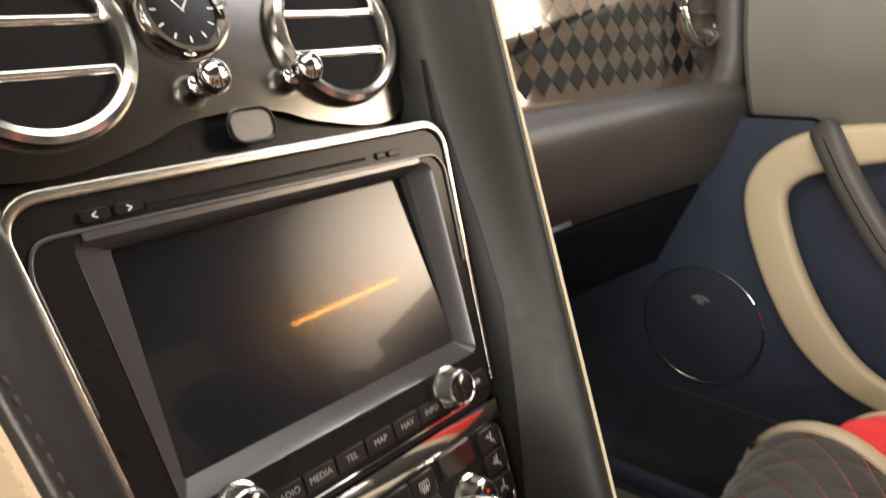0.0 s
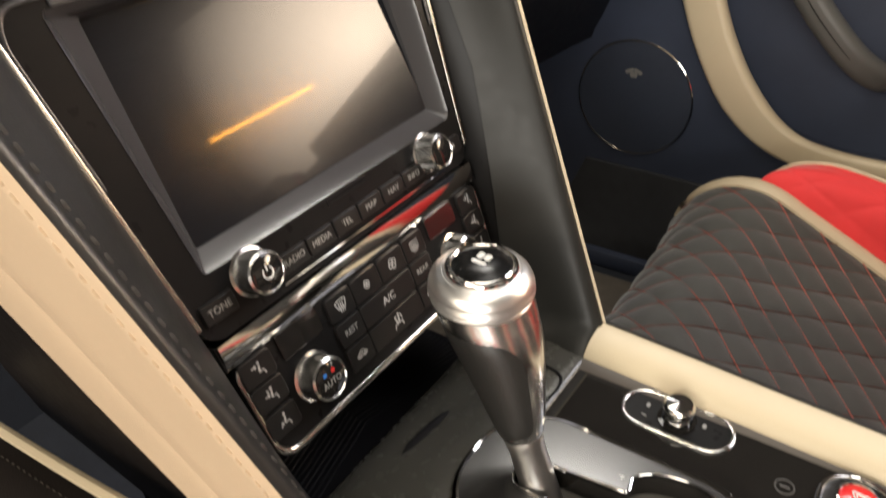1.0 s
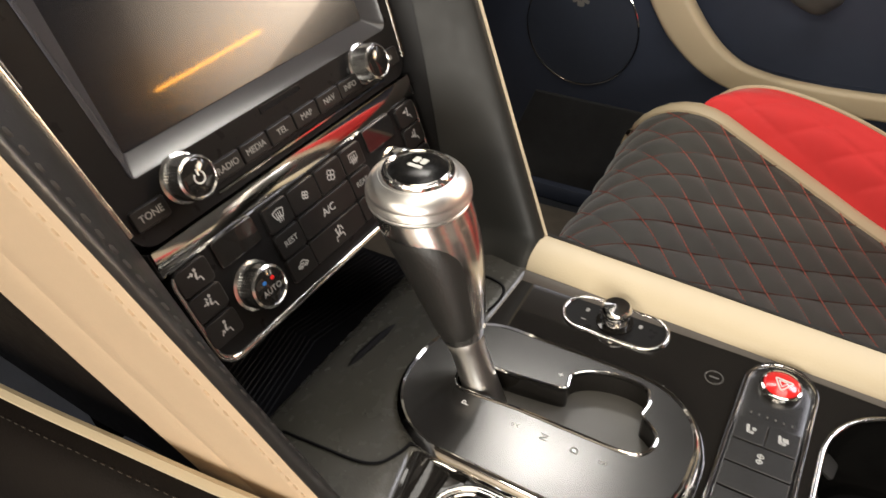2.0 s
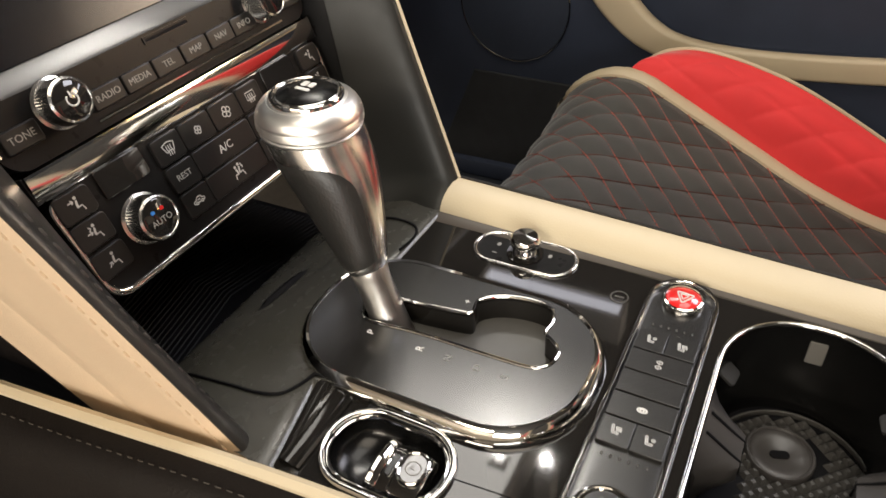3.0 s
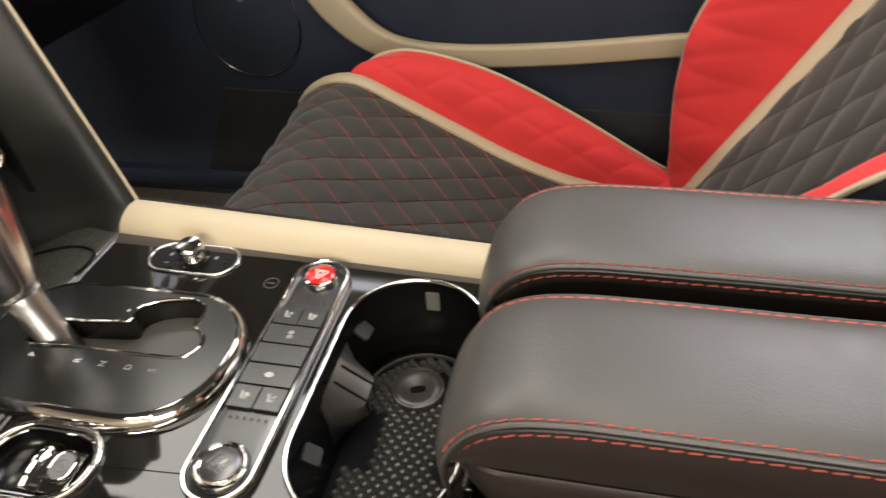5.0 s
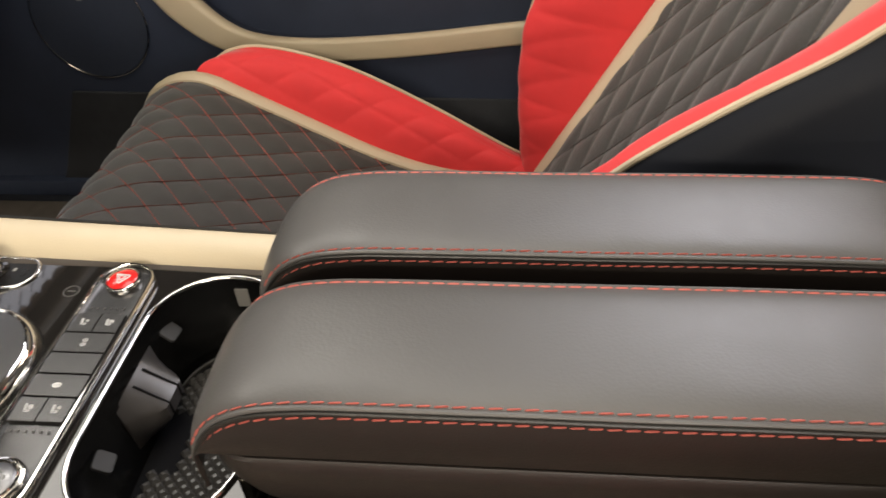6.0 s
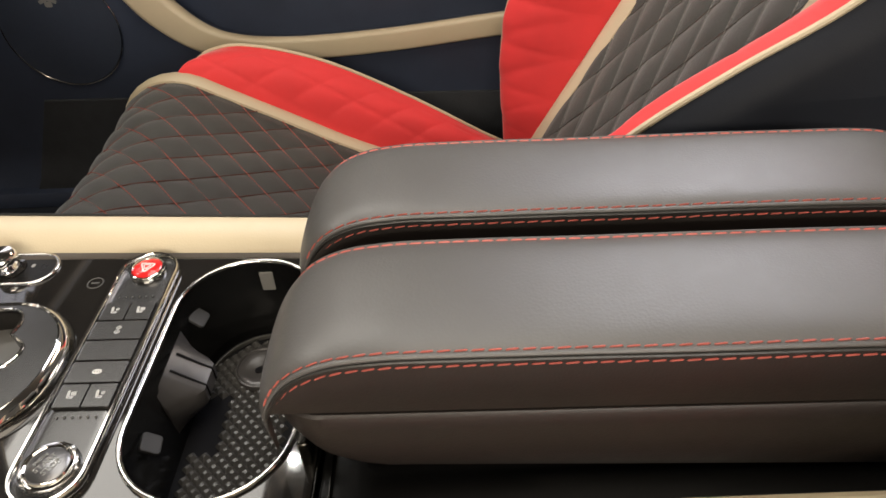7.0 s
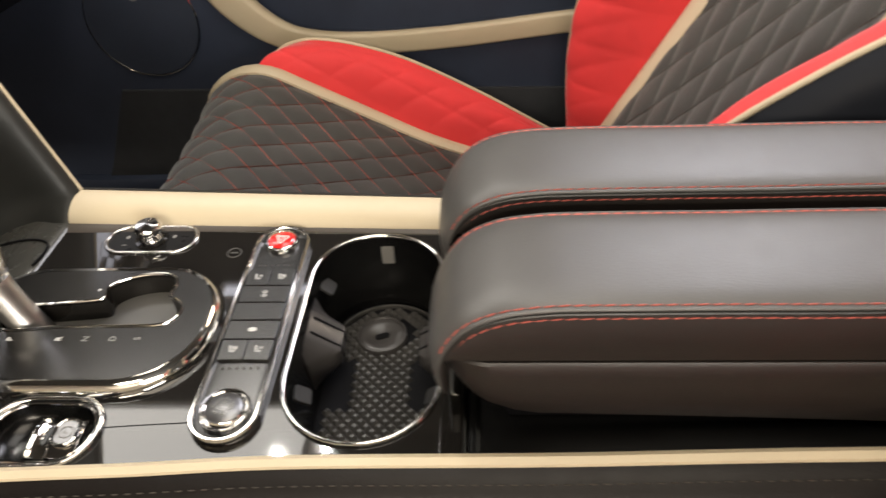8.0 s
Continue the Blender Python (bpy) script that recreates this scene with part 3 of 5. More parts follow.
def icon(kind, u, v, k):
    """The lines of a control's sign, centred on (u, v), about 2 k high."""
    sitter = [loop_line(0.25, 0.85, 0.13), loop_line(0.25, 0.85, 0.05), [(0.22, 0.55), (0.05, 0.1), (0.0, -0.3)], [(0.30, 0.50), (0.16, 0.05), (0.12, -0.3)], [(0.0, -0.32), (0.65, -0.28), (0.82, -0.95)]]
    arrow = [[(-0.95, 0.0), (-0.25, 0.0)], [(-0.5, 0.25), (-0.22, 0.0), (-0.5, -0.25)]]
    glass = [glide([(-1.0, 0.62), (0.0, 0.86), (1.0, 0.62)], 5), glide([(-0.62, -0.45), (0.0, -0.28), (0.62, -0.45)], 5), [(-1.0, 0.62), (-0.62, -0.45)], [(1.0, 0.62), (0.62, -0.45)]]
    chair = [[(-0.7, 0.9), (-0.45, -0.5), (0.35, -0.55), (0.45, -0.25)], [(-0.45, 0.9), (-0.25, -0.25), (0.45, -0.25)], [(-0.7, 0.9), (-0.45, 0.9)]]
    lines = {
        "face": sitter + [[(x + 0.05, y + 0.55) for x, y in line] for line in arrow],
        "body": sitter + [[(x + 0.02, y + 0.10) for x, y in line] for line in arrow] + [[(x + 0.05, y + 0.62) for x, y in line] for line in arrow[1:]],
        "feet": sitter + [[(x * 0.7 - 0.1 - 0.7 * y, y * 0.7 + 0.75 * x + 0.1) for x, y in line] for line in arrow],
        "front": glass + [wave(x, -0.95, 0.45, 0.07) for x in (-0.35, 0.0, 0.35)],
        "rear": [[(-0.85, 0.7), (0.85, 0.7), (0.85, -0.4), (-0.85, -0.4), (-0.85, 0.7)]] + [wave(x, -0.9, 0.4, 0.08) for x in (-0.4, 0.0, 0.4)],
        "fan": [loop_line(0.42 * math.cos(a), 0.42 * math.sin(a), 0.34) for a in (0.4, 1.97, 3.54, 5.11)] + [loop_line(0, 0, 0.1, 8)],
        "car": [glide([(-1.1, -0.3), (-1.05, 0.05), (-0.6, 0.15), (-0.2, 0.55), (0.45, 0.55), (0.75, 0.15), (1.1, 0.05), (1.1, -0.3)], 3), [(-1.1, -0.3), (-0.75, -0.3)], [(-0.35, -0.3), (0.35, -0.3)], [(0.75, -0.3), (1.1, -0.3)], loop_line(-0.55, -0.32, 0.2), loop_line(0.55, -0.32, 0.2), [(-0.3, 0.1), (0.3, 0.1), (0.12, 0.28)]],
        "pair": sitter + [[(0.35 - x * 0.9 - 0.55, y * 0.9 - 0.1) for x, y in line] for line in sitter] + [wave(0.75, 0.1, 0.8, 0.08)],
        "heat": chair + [wave(x, -0.05, 0.75, 0.08) for x in (0.05, 0.33, 0.61)],
        "cool": chair + [loop_line(0.4, 0.4, 0.22, 10), loop_line(0.4, 0.4, 0.06, 8)],
        "damper": [loop_line(0, 0.5, 0.42, 12, 0.7), loop_line(0, -0.5, 0.42, 12, 0.7), [(0, 1.0), (0, -1.0)]],
    }[kind]
    return [[(u + x * k, v + y * k) for x, y in line] for line in lines]


def dial(u, v, r, parent, kind):
    m = on_facia(u, v)
    body = part("dial", lathe([(r * 1.16, 0.0), (r * 1.16, 0.0012), (r * 1.02, 0.0018), (r * 1.03, 0.0026), (r * 1.03, 0.0118), (r * 0.98, 0.0138), (r * 0.88, 0.0146), (r * 0.84, 0.0140)], 92, 0.075, (3, 4)), KNURL, parent, "knurled chrome dial", m=m)
    part("dial_cap", lathe([(r * 0.85, 0.0114), (r * 0.85, 0.0140), (r * 0.78, 0.0146), (0.0, 0.0148)], 40), PIANO, body, "glossy black dial cap", m=m)
    if kind == "power":
        arc = [(0.0030 * math.sin(radians(a)), 0.0030 * math.cos(radians(a)), 0.0150) for a in range(40, 321, 14)]
        part("mark", merge(tube(arc, 0.00045, n=6), box(-0.0004, 0.0004, 0.0010, 0.0042, 0.0148, 0.0152)), WHITE_INK, body, m=m)
    if kind == "auto":
        lettering("AUTO", 0.0048, m @ pose(0, -0.0018, 0.0149), GREY_INK, body)
        part("mark", slab(rrect(-0.0030, 0.0040, 0.0026, 0.0020, 0.0008, 2), 0.0147, 0.0150), BLUE_INK, body, m=m)
        part("mark", slab(rrect(0.0030, 0.0040, 0.0026, 0.0020, 0.0008, 2), 0.0147, 0.0150), RED_GLOSS, body, m=m)
    return body


dial(-0.0750, 0.0235, 0.0112, unit, "power")
dial(0.0750, 0.0235, 0.0112, unit, "plain")

# chrome band between the two units
band = thing("chrome_band", (0, 0.24, 0.56))
tagged(band, "mirror-polished chrome band across the centre stack", "trim")
rows = [[(u, 0.0018, -0.005) for u in np.linspace(-0.1105, 0.1105, 16)]]
for k in range(13):
    a = radians(-6 + 32 * k / 12)
    rows.append([(u, 0.0014 - 0.02652 * (math.sin(a) + 0.1045), 0.02652 * (math.cos(a) - 0.8988)) for u in np.linspace(-0.1105, 0.1105, 16)])
rows.append([(u, -0.0132, -0.005) for u in np.linspace(-0.1105, 0.1105, 16)])
part("strip", skin(rows, closed=False), CHROME, band, m=FACIA)
for s in (-1, 1):
    part("end_cap", box(s * 0.1112 - 0.0007, s * 0.1112 + 0.0007, -0.0128, 0.0014, -0.005, 0.0014, 0.0003), SATIN_BLACK, band, m=FACIA)

# climate panel
climate = thing("climate_panel", (0, 0.23, 0.50))
tagged(climate, "black climate control panel with chrome edge and knurled dials", "control panel")
LOW = fillet([(-0.1060, -0.0735), (0.1060, -0.0735), (0.1085, -0.0120), (-0.1085, -0.0120)], [0.012, 0.012, 0.010, 0.010], 7)
part("body", slab(LOW, -0.03, 0.0, 0.0008), SATIN_BLACK, climate, m=FACIA)
part("chrome_frame", sweep([(x, y, 0.0008) for x, y in LOW[28:] + LOW[:20]], rrect(0, 0, 0.0040, 0.0030, 0.0013, 3), scales=[float(np.interp(y, (-0.068, -0.060), (1.0, 0.62))) for _, y in LOW[28:] + LOW[:20]]), CHROME, climate, "polished chrome edge", m=FACIA)
for s in (-1, 1):
    for i, v in enumerate((-0.0215, -0.0375, -0.0545)):
        k = key("air_key", s * 0.0965, v, 0.0210, 0.0150, climate, r=0.003)
        strokes(k, icon(("face", "body", "feet")[i], s * 0.0965, v, 0.0042), 0.0007, ICON_INK, FACIA, 0.0024)
    part("display", slab(rrect(s * 0.0655, -0.0205, 0.030, 0.0155, 0.002), 0.0002, 0.0014, 0.0004), PIANO, climate, "unlit black display", m=FACIA)
    dial(s * 0.0680, -0.0470, 0.0122, climate, "auto")
for row, v in enumerate((-0.0225, -0.0395, -0.0560)):
    for col, u in enumerate((-0.0345, 0.0345)):
        label = {(1, 0): "REST", (1, 1): "REAR"}.get((row, col), "")
        k = key("climate_key", u, v, 0.0200, 0.0155, climate, text=label, size=0.0050, r=0.002, ink=GREY_INK)
        if not label:
            strokes(k, icon({(0, 0): "front", (0, 1): "rear"}.get((row, col), "car"), u, v, 0.0042 if row == 0 else 0.0036), 0.00065, ICON_INK, FACIA, 0.0024)
    if row == 0:
        for u, q in ((-0.0121, 0.0032), (0.0121, 0.0046)):
            k = key("climate_key", u, v, 0.0236, 0.0155, climate, r=0.002)
            strokes(k, icon("fan", u, v, q), 0.0007, ICON_INK, FACIA, 0.0024)
    else:
        k = key("climate_key", 0.0, v, 0.0478, 0.0155, climate, text="A/C" if row == 1 else "", size=0.0068, r=0.002, ink=ICON_INK)
    if row == 2:
        strokes(k, icon("pair", 0.0, v, 0.0044), 0.0008, ICON_INK, FACIA, 0.0024)

# vent panel with clock, vents and pull knobs
vents = thing("vent_panel", (0, 0.31, 0.76))
tagged(vents, "dark polished metal vent panel with round chrome vents and a clock", "vent panel")
VW = -0.026
edge = glide([(-0.160, 0.300), (-0.160, 0.232), (-0.145, 0.206), (-0.100, 0.197), (-0.055, 0.205), (-0.030, 0.214), (0.0, 0.217), (0.030, 0.214), (0.055, 0.205), (0.100, 0.197), (0.128, 0.205), (0.140, 0.240), (0.150, 0.300), (0.145, 0.330), (0.0, 0.335), (-0.155, 0.330)], 5, True)
VENTS = ((-0.0925, 0.2580, 0.0415), (0.0860, 0.2580, 0.0410))
part("panel", plate(edge, [circle(u, v, r * 0.98, 40) for u, v, r in VENTS], VW - 0.004, VW), VENT_METAL, vents, m=FACIA)
part("lower_board", slab(rrect(0, 0.205, 0.30, 0.10, 0.004), -0.05, VW - 0.006, 0.001), SATIN_BLACK, vents, "satin black board under the vents", m=FACIA)
part("upper_board", slab(rrect(0, 0.30, 0.34, 0.14, 0.004), -0.075, -0.070), BLACK, vents, m=FACIA)
for u, v, r in VENTS:
    m = on_facia(u, v, VW)
    ring = part("vent_ring", lathe([(r * 1.17, -0.002), (r * 1.17, 0.004), (r * 1.13, 0.0085), (r * 1.05, 0.0105), (r * 0.97, 0.0090), (r * 0.92, 0.0040), (r * 0.93, -0.002)], 56), RING, vents, "thick polished chrome vent ring", m=m)
    for k in (-1.5, -0.5, 0.5, 1.5):
        y = k * 0.0250
        if abs(y) > r * 0.88:
            continue
        half = math.sqrt((r * 0.93) ** 2 - y * y)
        part("vent_bar", sweep([(-half, y, -0.004), (half, y, -0.004)], rrect(0, 0, 0.0058, 0.014, 0.0022, 3)), RING, ring, "chrome vent bar", m=m)
    part("vent_back", lathe([(r * 0.95, 0.002), (r * 0.94, -0.034), (r * 0.5, -0.035), (0.0, -0.035)], 24), BLACK, ring, m=m)
m = on_facia(-0.0125, 0.274, VW)
clock = part("clock", lathe([(0.0265, -0.002), (0.0265, 0.005), (0.0245, 0.0085), (0.0220, 0.0085), (0.0205, 0.005), (0.0200, 0.003)], 48), CHROME, vents, "chrome-ringed analogue clock", m=m)
part("dial_face", lathe([(0.0205, 0.001), (0.0204, 0.003), (0.010, 0.0032), (0.0, 0.0032)], 40), WELL, clock, m=m)
bars = [(0.0165 * math.cos(radians(a)), 0.0165 * math.sin(radians(a)), 0.0034, 0.0009, a) for a in range(0, 360, 30)] + [(0.003, 0.004, 0.010, 0.0009, 55), (-0.004, 0.004, 0.014, 0.0007, 130)]
marks(clock, bars, WHITE_INK, m, 0.0034, "clock_marks")
for u in (-0.0130, 0.0486):
    part("vent_pull", lathe([(0.0075, 0.0), (0.0062, 0.0020), (0.0034, 0.0036), (0.0032, 0.0056), (0.0062, 0.0074), (0.0084, 0.0100), (0.0094, 0.0132), (0.0094, 0.0158), (0.0084, 0.0190), (0.0060, 0.0214), (0.0030, 0.0226), (0.0, 0.0229)], 36), CHROME, vents, "chrome organ-stop vent pull", m=on_facia(u, 0.2336, VW))
badge = part("badge", sweep([(x, y, VW + 0.0065) for x, y in rrect(0.0065, 0.2070, 0.0280, 0.0190, 0.0075)], circle(0, 0, 0.0012, 8), True), DARK_CHROME, vents, "small chrome-rimmed black badge", m=FACIA)
part("badge_face", slab(rrect(0.0065, 0.2070, 0.0272, 0.0182, 0.0070), VW + 0.0030, VW + 0.0065, 0.0012), BADGE_GREY, badge, m=FACIA)
part("badge_stem", slab(rrect(0.0065, 0.2070, 0.0160, 0.0090, 0.0030), VW - 0.0065, VW + 0.0034), BLACK, badge, m=FACIA)


# ---- centre console ----
console = thing("centre_console", (0, -0.1, 0.0))
tagged(console, "piano black centre console with chrome trim and cream leather edges", "console")
TOP = 0.437
GATE = fillet([(-0.070, -0.0085), (0.0375, -0.0085), (0.0375, 0.166), (-0.070, 0.166)], [0.050, 0.046, 0.046, 0.050], 10)
SLOT = glide([(-0.0225, 0.131), (-0.012, 0.134), (-0.002, 0.125), (0.000, 0.105), (0.003, 0.080), (0.006, 0.0725), (0.016, 0.0735), (0.0245, 0.064), (0.0290, 0.048), (0.0275, 0.032), (0.018, 0.0265), (0.0075, 0.0275), (0.0035, 0.0225), (-0.003, 0.0155), (-0.013, 0.0160), (-0.0200, 0.0235), (-0.0215, 0.045), (-0.0220, 0.090), (-0.0245, 0.120)], 4, True)
POD = fillet([(-0.1195, 0.037), (-0.0745, 0.037), (-0.0745, 0.1035), (-0.1195, 0.1035)], 0.0215, 8)
CUP = fillet([(-0.105, -0.1590), (0.0795, -0.1570), (0.080, -0.0635), (-0.105, -0.0635)], 0.0470, 10)
PILL = fillet([(-0.1055, -0.0545), (0.0865, -0.0545), (0.0865, -0.0165), (-0.1055, -0.0165)], 0.0188, 9)


def deck_x(y):
    return float(np.interp(y, (-0.175, -0.10, -0.03, 0.172), (0.0815, 0.0850, 0.0890, 0.0905)))


deck_edge = glide([(-0.127, 0.172), (-0.1215, 0.02), (-0.1185, -0.08), (-0.1150, -0.172)], 5) + [(deck_x(y), y) for y in (-0.172, -0.10, -0.03, 0.172)]
part("deck", plate(deck_edge, [POD, CUP, inset(GATE, 0.006)], TOP - 0.006, TOP), PIANO, console, "glossy piano black deck")
part("deck_line", tube([(-0.115, -0.1735, TOP + 0.0002), (0.101, -0.1735, TOP + 0.0002)], 0.0007), DARK_CHROME, console)
part("rear_deck", box(-0.122, 0.104, -0.70, -0.1752, 0.405, 0.4345, 0.002), WELL, console)
part("deck_line", tube([(-0.115, -0.181, TOP - 0.0015), (0.101, -0.181, TOP - 0.0015)], 0.0008), DARK_CHROME, console)

# edges and flanks
LEFT = glide([(-0.166, 0.50, 0.440), (-0.1580, 0.36, 0.448), (-0.1505, 0.28, 0.450), (-0.1435, 0.215, 0.450), (-0.1345, 0.14, 0.450), (-0.1285, 0.074, 0.450), (-0.1245, 0.0, 0.450), (-0.1195, -0.08, 0.450), (-0.1176, -0.225, 0.4508), (-0.1157, -0.375, 0.4543), (-0.1138, -0.70, 0.4588)], 6)
part("edge_trim", sweep(LEFT, [(-0.0045, -0.024), (-0.0018, -0.006), (0.0006, 0.0), (0.0035, 0.0012), (0.0075, 0.0), (0.0085, -0.004), (0.006, -0.02)]), CREAM, console, "cream leather console edge")
rows = []
for x, y, z in LEFT:
    rows.append([(x - 0.0060, y, z - 0.0015), (x - 0.0110, y, z - 0.0022), (x - 0.022, y, z - 0.008), (x - 0.034, y, z - 0.024), (x - 0.042, y, z - 0.06), (x - 0.046, y, z - 0.14), (x - 0.048, y, 0.0), (x - 0.030, y, 0.0), (x - 0.006, y, z - 0.03)])
part("flank", skin(rows), FLANK, console, "dark leather console flank with stitched seam")
part("stitching", stitches([(x - 0.0165, y, z - 0.0042) for x, y, z in LEFT], 0.0036, 0.0030, 0.0004, up=(-0.4, 0, 1)), FLANK_THREAD, console)["kind"] = "stuff"
EDGE_Y = [0.1450, 0.12, 0.09, 0.06, 0.03, 0.0, -0.03, -0.06, -0.09, -0.12, -0.15, -0.18, -0.30, -0.70]


def edge_x(y):
    return 0.0992 + 0.047 * (max(y, -0.18) - 0.12)


def edge_scale(y):
    return float(np.interp(y, (-0.16, 0.13), (0.88, 1.0)))


part("trim_end", box(edge_x(-0.164) + 0.0005, edge_x(-0.164) + 0.0260, -0.1650, -0.1632, 0.437, 0.4520, 0.0006), CHROME, console, "thin chrome end plate across the cream edge")
part("edge_trim", sweep([(edge_x(y), y, 0.4378) for y in EDGE_Y], [(0.001, -0.012), (0.0, 0.0), (-0.0014, 0.0034), (-0.0042, 0.0072), (-0.0085, 0.0104), (-0.0140, 0.0126), (-0.0200, 0.0138), (-0.0255, 0.0142), (-0.0285, 0.0138), (-0.0302, 0.0122), (-0.0305, 0.0070), (-0.0305, -0.012)], scales=[edge_scale(y) for y in EDGE_Y]), CREAM, console, "cream leather console edge")
part("flank", skin([[(edge_x(y) + 0.0292 * edge_scale(y), y, 0.445), (edge_x(y) + 0.0298 * edge_scale(y), y, 0.4378 + 0.0138 * edge_scale(y)), (edge_x(y) + 0.0335 * edge_scale(y), y, 0.4378 + 0.0128 * edge_scale(y)), (edge_x(y) + 0.036, y, 0.440), (edge_x(y) + 0.039, y, 0.40), (edge_x(y) + 0.043, y, 0.0), (edge_x(y) + 0.027, y, 0.0)] for y in EDGE_Y]), LEATHER, console)
part("inner_band", skin([[(x, y, z) for x, z in ((deck_x(y) + 0.0003, 0.4368), (deck_x(y) + 0.0010, 0.4374), (edge_x(y) + 0.0010, 0.4386), (edge_x(y) + 0.0010, 0.4300), (deck_x(y) + 0.0003, 0.425))] for y in EDGE_Y]), TAUPE, console)

# leather pad and tray in front of the gear gate
def pad_z(y):
    return float(np.interp(y, (0.120, 0.150, 0.172, 0.190, 0.210, 0.228, 0.238, 0.241), (0.4392, 0.4392, 0.4375, 0.4330, 0.4262, 0.4190, 0.4140, 0.4080)))


pad = []
cols = [-0.128, -0.122, -0.115, -0.105, -0.095, -0.085, -0.075, -0.066, -0.060, -0.040, -0.010, 0.020, 0.030, 0.036, 0.046, 0.056, 0.066, 0.076]
for v in (0.0, 0.02, 0.05, 0.10, 0.17, 0.25, 0.33, 0.42, 0.5, 0.58, 0.66, 0.74, 0.82, 0.89, 0.94, 0.97, 1.0):
    row = []
    for x in cols + [0.086, 0.096, 0.104, 0.112, 0.118]:
        rear = float(np.interp(x, (-0.13, -0.115, -0.066, -0.058, 0.026, 0.034, 0.13), (0.1165, 0.1200, 0.1315, 0.150, 0.150, 0.143, 0.141)))
        y = rear + (0.241 - rear) * v
        xe = float(np.interp(y, (0.142, 0.205, 0.24), (0.1235, 0.107, 0.106)))
        edge = float(np.interp(v, (0.0, 0.02, 0.05, 0.10), (0.0045, 0.0014, 0.0003, 0.0)))
        rise = 0.003 * max(0.0, (x - xe + 0.020) / 0.022) ** 2 if x > 0.06 else 0.0
        row.append((x, y, pad_z(y) - edge + rise))
    pad.append(row)
part("pad", merge(skin(pad, closed=False), skin([[(x, y, z - 0.02) for x, y, z in r] for r in pad], closed=False)), PAD_GLOSS, console, "glossy dark grey leather pad with sewn seams")
for seam in ([(-0.090, 0.215), (-0.0925, 0.190), (-0.0930, 0.162), (-0.0890, 0.1450), (-0.0780, 0.1375), (-0.0660, 0.1345)], [(0.048, 0.1480), (0.062, 0.1460), (0.0735, 0.1490), (0.0790, 0.160), (0.0805, 0.180), (0.0800, 0.215)]):
    part("pad_seam", tube([(x, y, pad_z(y) + 0.0008) for x, y in glide(seam, 5)], 0.0010, n=6), BLACK, console)
part("pad_slot", sweep([(x, 0.2070 - 0.14 * x, pad_z(0.2070 - 0.14 * x) - 0.0006) for x in np.linspace(-0.0300, 0.0170, 9)], circle(0, 0, 0.0036, 8), scales=[0.15, 0.7, 0.95, 1, 1, 1, 0.95, 0.7, 0.15]), BLACK, console, "narrow dark slot")
# floor and ribs blackened in place of shade under the climate panel
part("tray_floor", box(-0.11, 0.11, 0.238, 0.36, 0.388, 0.394), BLACK, console, "ribbed rubber tray floor")
for i in range(26):
    y = 0.246 + i * 0.0044
    ob = part("tray_rib", sweep([(-0.105, y - 0.012, 0.3942), (0.0, y + 0.012, 0.3942), (0.105, y - 0.012, 0.3942)], [(-0.0007, 0), (0, 0.0008), (0.0007, 0)]), TRAY, console) if i > 2 else None
part("tray_wall", box(-0.125, 0.125, 0.350, 0.358, 0.39, 0.52), BLACK, console)

# gear gate
gate = thing("gear_gate", (-0.015, 0.08, TOP))
tagged(gate, "black gear gate plate with chrome skirt and stepped slot", "gear gate")
part("skirt", skin([[(x, y, TOP - 0.003) for x, y in inset(GATE, -0.0030)], [(x, y, TOP + 0.0015) for x, y in inset(GATE, -0.0030)], [(x, y, TOP + 0.0060) for x, y in inset(GATE, -0.0010)], [(x, y, TOP + 0.0092) for x, y in inset(GATE, 0.0010)], [(x, y, TOP + 0.0104) for x, y in inset(GATE, 0.0026)], [(x, y, TOP + 0.0096) for x, y in inset(GATE, 0.0040)], [(x, y, TOP + 0.004) for x, y in inset(GATE, 0.0046)]], caps=False), CHROME, gate, "polished chrome skirt")
part("plate", plate(inset(GATE, 0.0036), [SLOT], TOP + 0.0065, TOP + 0.0092), GATE_BLACK, gate, "satin black gate plate")
part("slot_rim", sweep([(x, y, TOP + 0.0095) for x, y in SLOT], circle(0, 0, 0.0010, 8), True), CHROME, gate, "thin chrome slot rim")
part("slot_wall", skin([[(x, y, TOP + 0.0085) for x, y in SLOT], [(x, y, TOP - 0.018) for x, y in SLOT]], caps=False), PIANO, gate)
part("slot_cover", slab(inset(SLOT, -0.002), TOP - 0.013, TOP - 0.0080), SLOT_GREY, gate, "grey sliding slot cover")
for text, x, y in (("P", -0.0325, 0.1190), ("R", -0.0325, 0.0865), ("N", -0.0325, 0.0690), ("D", -0.0325, 0.0510), ("S", -0.0325, 0.0350), ("+", 0.0135, 0.0790), ("-", 0.0335, 0.0240)):
    lettering(text, 0.0062, pose(x, y, TOP + 0.0093, 0, 0, 0), WHITE_INK if text in "PR+-" else GREY_INK, gate)

